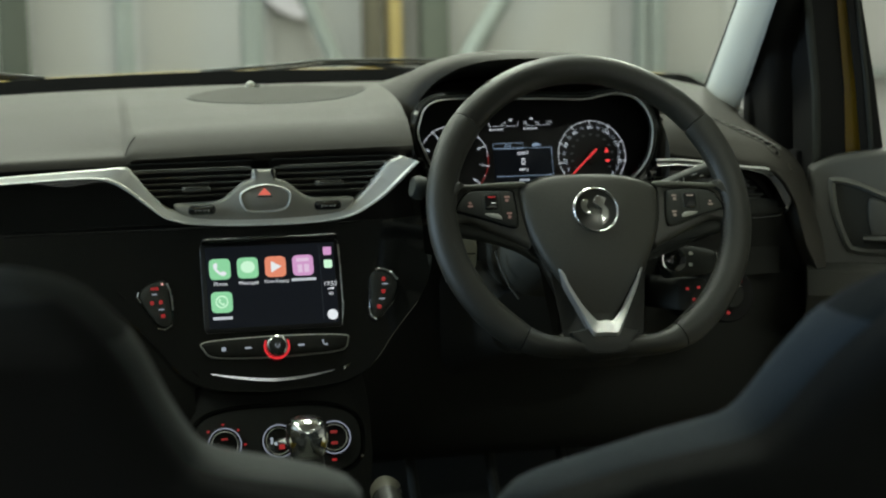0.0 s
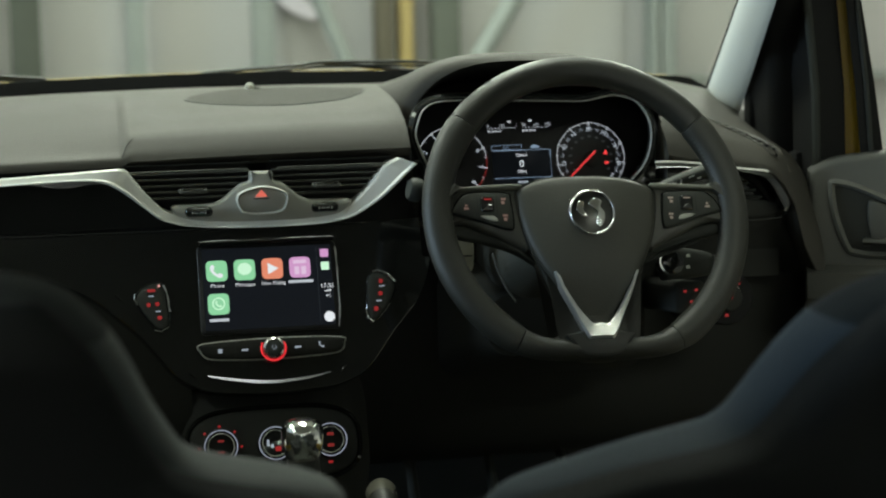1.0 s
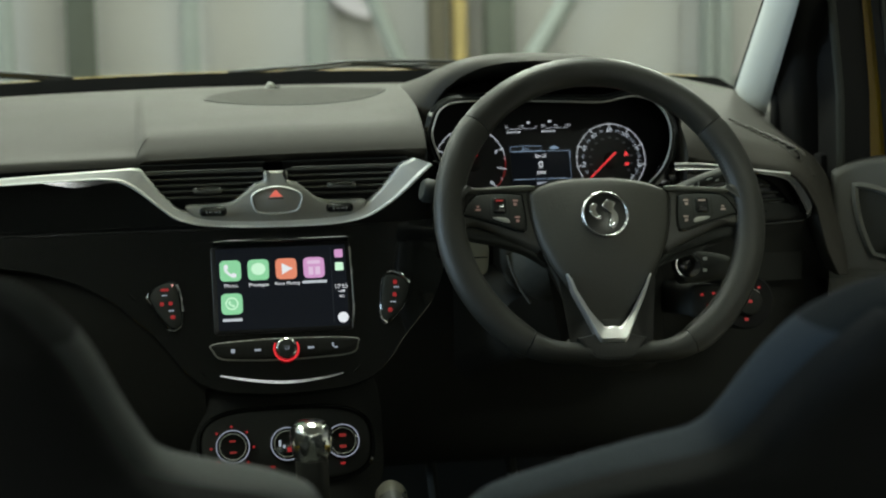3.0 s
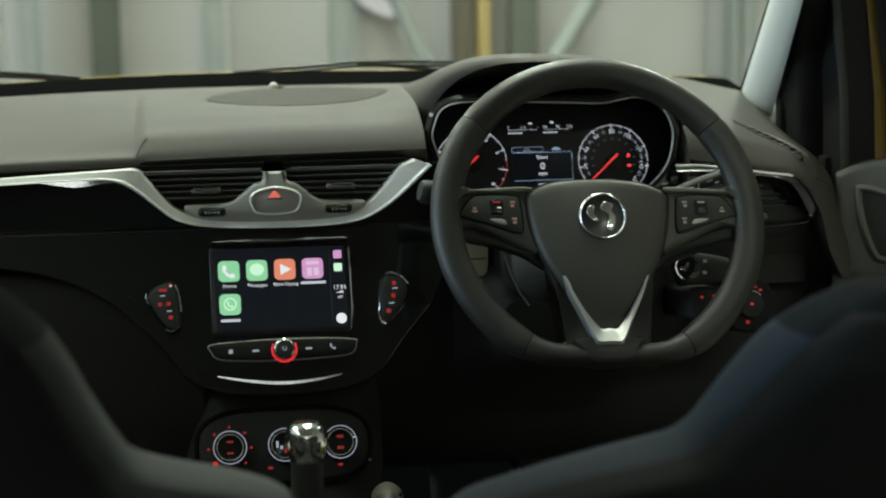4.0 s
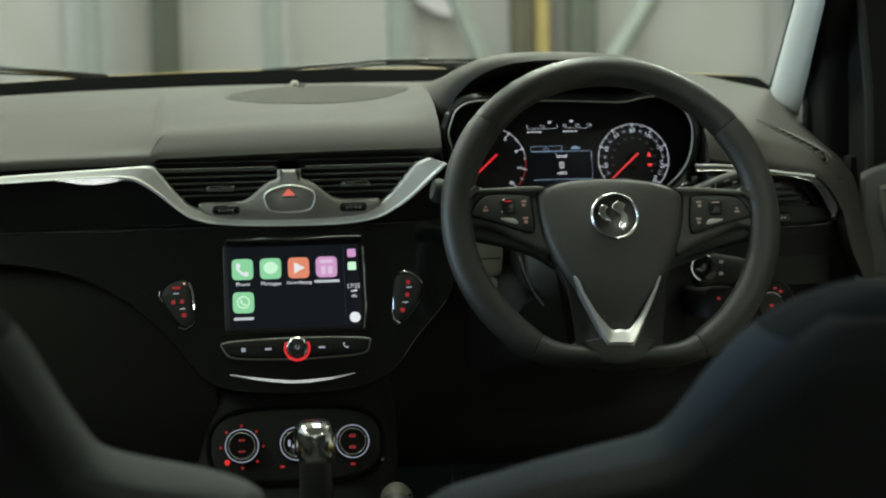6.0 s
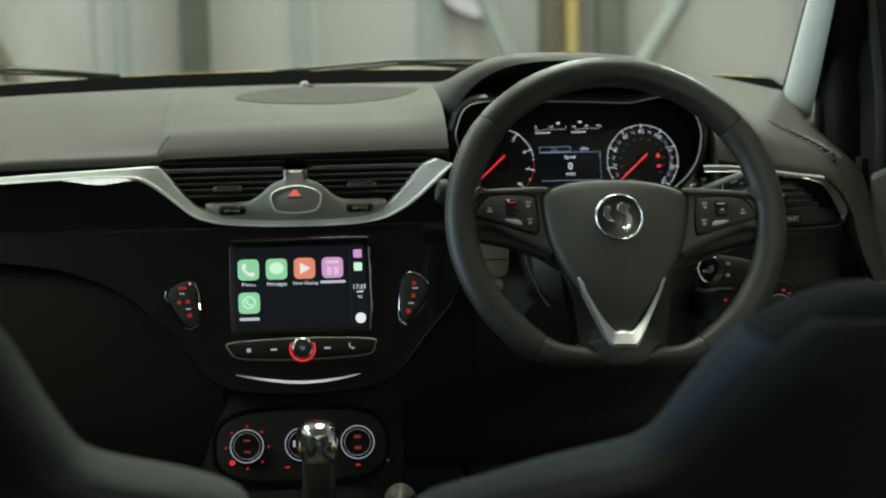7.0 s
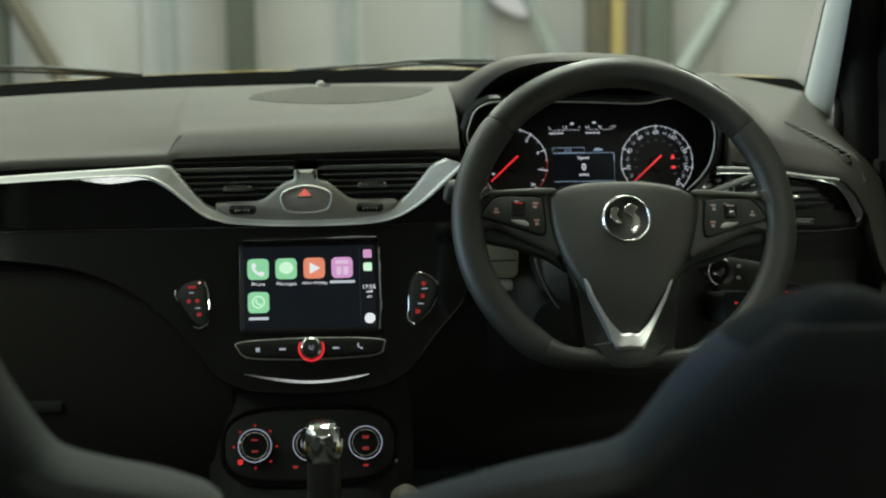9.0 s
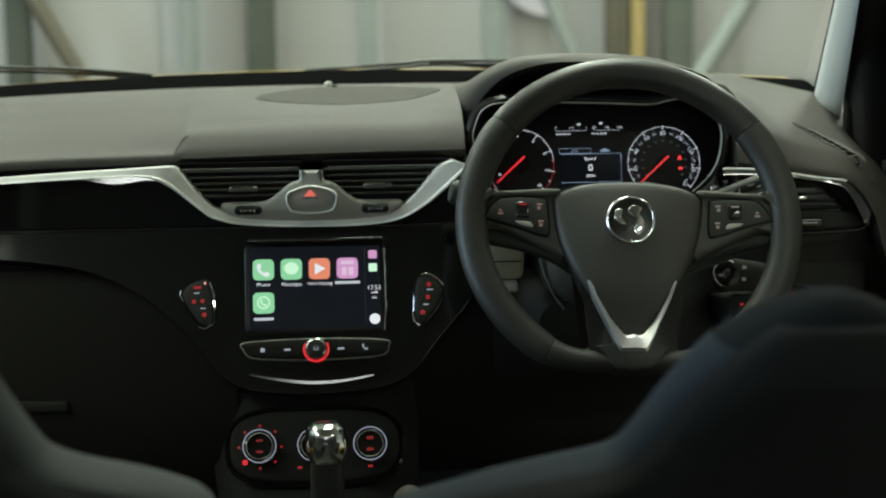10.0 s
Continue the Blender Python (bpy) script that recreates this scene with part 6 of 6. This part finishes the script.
    part("airbag_cover", bm, COVER, t, "dark grey airbag cover")
    part("cover_gap", tube([WH(q[0], q[1], 0.0046) for q in inset(cov, -0.0006)], 0.0011, 6, True), MATTE, t, "dark gap round the airbag cover")
    # round badge: plain ring and plain raised shape
    bd = lambda a, b, w=0.0: WH(a, b, w + 0.0025)
    b = part("badge", disc_stack(bd, [(0.0275, 0.014), (0.0275, 0.0225), (0.0260, 0.0235), (0.003, 0.0237)], 40, -0.001, -0.0075), mat("badge_grey", (0.085, 0.085, 0.08), 0.30, metal=0.9, rvary=0.1, vary=0.3), t, "round chrome badge")
    # uneven tone and bumps imitate the ring's broken-up reflections
    part("badge_ring", band(circle(0.0278, 48, -0.001, -0.0075), circle(0.0250, 48, -0.001, -0.0075), bd, 0.003, 0.0225, 0.0012), mat("mottled_chrome", (0.60, 0.60, 0.58), 0.22, metal=1.0, grain=0.5, scale=420, rvary=0.15, vary=0.25), b, "chrome ring")
    part("badge_relief", plate(spline([(x, y - 0.016) for x, y in ((0.002, 0.026), (0.012, 0.022), (0.009, 0.016), (0.014, 0.008), (0.013, -0.003), (0.006, -0.010), (0.003, -0.002), (0.006, 0.006), (0.0, 0.012), (-0.004, 0.019))], 5), bd, 0.003, 0.0012, 0.0235, 0.001), CHROME, b, "raised chrome shape")
    part("badge_relief", plate(spline([(x, y - 0.016) for x, y in ((-0.018, 0.020), (-0.010, 0.021), (-0.011, 0.011), (-0.006, 0.003), (-0.013, 0.003), (-0.019, 0.010))], 5), bd, 0.003, 0.0012, 0.0235, 0.0005), CHROME, b, "raised chrome shape")
    # boss behind
    part("hub", tube([WH(0, -0.01, -0.012), WH(0, -0.01, -0.05)], 0.055, 24, taper=[1.1, 0.9]), MATTE, t, "black hub")


steering_wheel()


SHROUD = mat("column_plastic", (0.050, 0.049, 0.039), 0.5, grain=0.3, scale=600, vary=0.1)


def column():
    t = thing("steering_column", (0.367, 1.52, 0.86), "dark grey steering column shroud behind the wheel", "steering column")
    def sec(w, y, zc, h, wd):
        return [Vector((0.367 + q[0], y, zc + q[1])) for q in rrect(wd, h, min(wd, h) * 0.35, 0, 0, 5)]
    bm = bmesh.new()
    ring_faces(bm, [sec(0, 1.455, 0.905, 0.11, 0.13), sec(0, 1.47, 0.905, 0.125, 0.15), sec(0, 1.55, 0.875, 0.14, 0.16), sec(0, 1.63, 0.84, 0.15, 0.17)], True, True, True)
    part("shroud", bm, SHROUD, t, "dark column shroud")
    part("shroud_seam", tube([(0.30, 1.466, 0.897), (0.292, 1.50, 0.885), (0.287, 1.56, 0.865)], 0.0012, 6), MATTE, t)
    bm = bmesh.new()
    ring_faces(bm, [[Vector((0.367 + q[0], y, z + q[1])) for q in rrect(w, h, 0.03, 0, 0, 4)] for y, z, w, h in ((1.545, 0.775, 0.18, 0.08), (1.58, 0.775, 0.24, 0.12), (1.62, 0.77, 0.28, 0.15))], True, True, True)
    part("lower_shroud", bm, MATTE, t, "dark lower shroud")
    # pale relay box visible between spoke and rim
    part("side_panel", plate(spline([(-0.155, 0.895), (-0.145, 0.905), (-0.112, 0.890), (-0.108, 0.862), (-0.115, 0.845), (-0.150, 0.852)], 4), frame_at((0.367, 1.535, 0), (1, 0, 0), (0, 0, 1)), 0.03, 0.005, -0.03), mat("pale_column_plastic", (0.36, 0.35, 0.26), 0.55, grain=0.2, scale=600, vary=0.1), t, "pale side panel of the column")
    part("panel_seam", box((0.216, 1.5335, 0.8665), (0.256, 1.536, 0.8680)), MATTE, t)
    part("shroud_edge", tube([(0.276, 1.51, 0.872), (0.282, 1.51, 0.852), (0.294, 1.51, 0.826), (0.305, 1.51, 0.811)], 0.0013, 8), SLAT, t, "rounded edge of the shroud")
    part("side_lug", plate(rrect(0.030, 0.012, 0.003, -0.130, 0.835), frame_at((0.367, 1.535, 0), (1, 0, 0), (0, 0, 1)), 0.02, 0.003, -0.02), mat("pale_lug_plastic", (0.45, 0.45, 0.38), 0.5, vary=0.1), t, "small pale lug")

    def stalk(name, path, r, tip, label, marks):
        k = thing(name, path[0], label, "stalk", "column stalks")
        pts = spline(path, 6, False)
        n = len(pts)
        part("lever", tube(pts, r, 14, squash=0.7, taper=[0.75 + 0.35 * i / n for i in range(n)]), DARK, k, "dark grey lever")
        a, b = pts[-2], pts[-1]
        d = (b - a).normalized()
        part("end_cap", tube([b, b + d * tip * 0.7, b + d * tip], r * 1.15, 20, taper=[1, 1, 0.8]), DARK, k, "dark end cap")
        u = Vector((d.x, d.y, d.z))
        at = frame_at(pts[n // 2] + Vector((0, -r * 1.0, 0)), u if u.x > 0 else -u, (0, 0, 1))
        for du, dv, w_, h_ in marks:
            part("printed_mark", flat(rrect(w_, h_, 0.0006, du, dv), at, 0.003), MARK, k)

    stalk("indicator_stalk", [(0.305, 1.50, 0.925), (0.26, 1.497, 0.935), (0.206, 1.490, 0.950), (0.182, 1.487, 0.956)], 0.0125, 0.014, "grey indicator stalk with a round end cap", [])
    stalk("wiper_stalk", [(0.435, 1.50, 0.925), (0.48, 1.50, 0.942), (0.52, 1.50, 0.956), (0.552, 1.498, 0.966)], 0.0115, 0.012, "grey wiper stalk with white marks", [(0.0, 0.002, 0.012, 0.0014), (0.012, 0.0, 0.0014, 0.008), (0.026, 0.003, 0.008, 0.0016), (0.036, -0.002, 0.005, 0.002)])
    # ignition barrel and key-side switch
    k = thing("ignition_switch", (0.50, 1.475, 0.85), "black ignition switch with a chrome ring", "switch")
    fr = frame_at((0.497, 1.470, 0.856), (1, 0, -0.05), (0.0, 0.2, 1))
    part("body", plate(spline([(-0.012, 0.020), (0.010, 0.019), (0.050, 0.012), (0.053, -0.002), (0.045, -0.016), (0.010, -0.020), (-0.010, -0.018)], 5), fr, 0.03, 0.006, -0.03, 0.002), DARK, k, "dark switch body")
    part("ring", arc_band(fr, -0.003, 0.0, 0.0150, 0.0168, 60, 250, 30, 0.004), CHROME, k, "chrome ring")
    part("barrel", disc_stack(fr, [(0.0148, -0.02), (0.0148, 0.004), (0.012, 0.006), (0.003, 0.006)], 28, -0.003, 0.0), GLOSS, k)
    for u, v in ((0.018, 0.008), (0.017, -0.006)):
        part("printed_mark", flat(rrect(0.005, 0.004, 0.001, u, v), fr, 0.0035), MARK, k)
    part("side_edge", tube([fr(0.050, -0.018, 0.002), fr(0.053, -0.002, 0.002), fr(0.052, 0.010, 0.0)], 0.0014, 8), CHROME, k, "bright edge")


column()


# ---- front seats ----
def seat(cx, table, label, split, tone, upper, rim):
    """Backrest seen from behind: half widths by height; above split the fabric colour holds shade."""
    t = thing("front_seat", (cx, 0.75, 0.27), label, "car seat", "front seats")
    top = table[-1][0]

    def sec(z, w, deep, sq=3.0, dy=0.0):
        y, q, out = 0.56 + 0.4 * (0.96 - z) + dy, 2 / sq, []
        for i in range(44):
            a = 2 * math.pi * i / 44
            c, s = math.cos(a), math.sin(a)
            out.append(Vector((cx + w * math.copysign(abs(c) ** q, c), y + deep * math.copysign(abs(s) ** q, s), z)))
        return out

    line = [(p.x, p.y) for p in spline([(*q, 0) for q in table], 4, False)]
    full = lambda z: min(1, 0.15 + (max(0.0, top + 0.002 - z) / 0.05) ** 0.5)
    low, high = [q for q in line if q[0] <= split + 0.004], [q for q in line if q[0] >= split]
    bm = bmesh.new()
    ring_faces(bm, [sec(z, w, 0.070 * full(z)) for z, w in low], True, True, True)
    part("bolster", bm, tone, t, "blue-grey fabric side bolsters")
    bm = bmesh.new()
    ring_faces(bm, [sec(z, w, 0.071 * full(z)) for z, w in high], True, True, True)
    part("upper_backrest", bm, upper, t, "upper backrest in a fabric colour darkened for shade")
    # back shell, narrower than the bolsters and standing proud of them
    bm = bmesh.new()
    ring_faces(bm, [sec(z, max(0.004, w - rim), 0.055 * full(z + 0.012), 4.5, -0.040) for z, w in line if z < top - 0.014], True, True, True)
    part("back_shell", bm, FABRIC, t, "black seat back shell")
    bm = bmesh.new()
    ring_faces(bm, [sec(z, max(0.004, w - 0.035), 0.045 * full(z + 0.012), 3.5, 0.034) for z, w in line if z < top - 0.014], True, True, True)
    part("centre_cushion", bm, FABRIC, t, "dark fabric centre panel")
    bm = bmesh.new()
    ring_faces(bm, [[Vector((cx + q[0], y, z + q[1])) for q in rrect(w, h, 0.05, 0, 0, 5)] for y, z, w, h in ((0.62, 0.50, 0.40, 0.12), (0.74, 0.49, 0.50, 0.15), (1.0, 0.50, 0.51, 0.15), (1.15, 0.51, 0.48, 0.13), (1.18, 0.51, 0.42, 0.09))], True, True, True)
    part("cushion", bm, FABRIC, t, "dark fabric seat cushion")
    part("base", box((cx - 0.2, 0.66, 0.27), (cx + 0.2, 1.1, 0.43), 0.02), MATTE, t, "black seat base")


seat(0.375, [(0.4500, 0.2853), (0.7000, 0.3138), (0.7946, 0.3157), (0.8156, 0.3110), (0.8289, 0.2948), (0.8384, 0.2615), (0.8489, 0.2235), (0.8574, 0.1805), (0.8645, 0.1520), (0.8770, 0.1330), (0.9110, 0.1100), (0.9340, 0.0925), (0.9512, 0.0745), (0.9650, 0.0560), (0.9765, 0.0340), (0.9834, 0.0152)],
     "dark blue-grey driver's seat with a rounded shoulder, headrest removed", 0.949, FABRIC_EDGE, FABRIC_SHADED, 0.006)
seat(-0.291, [(0.4500, 0.2377), (0.7000, 0.2492), (0.8184, 0.2492), (0.8393, 0.2454), (0.8479, 0.2311), (0.8546, 0.2111), (0.8603, 0.1864), (0.8669, 0.1626), (0.8736, 0.1465), (0.8831, 0.1350), (0.9173, 0.1160), (0.9468, 0.1027), (0.9677, 0.0913), (0.9820, 0.0799), (0.9972, 0.0647), (1.0077, 0.0456), (1.0143, 0.0209)],
     "dark passenger seat with a rounded shoulder, headrest removed", 0.968, FABRIC_GREY, FABRIC_GREY_SHADED, 0.014)
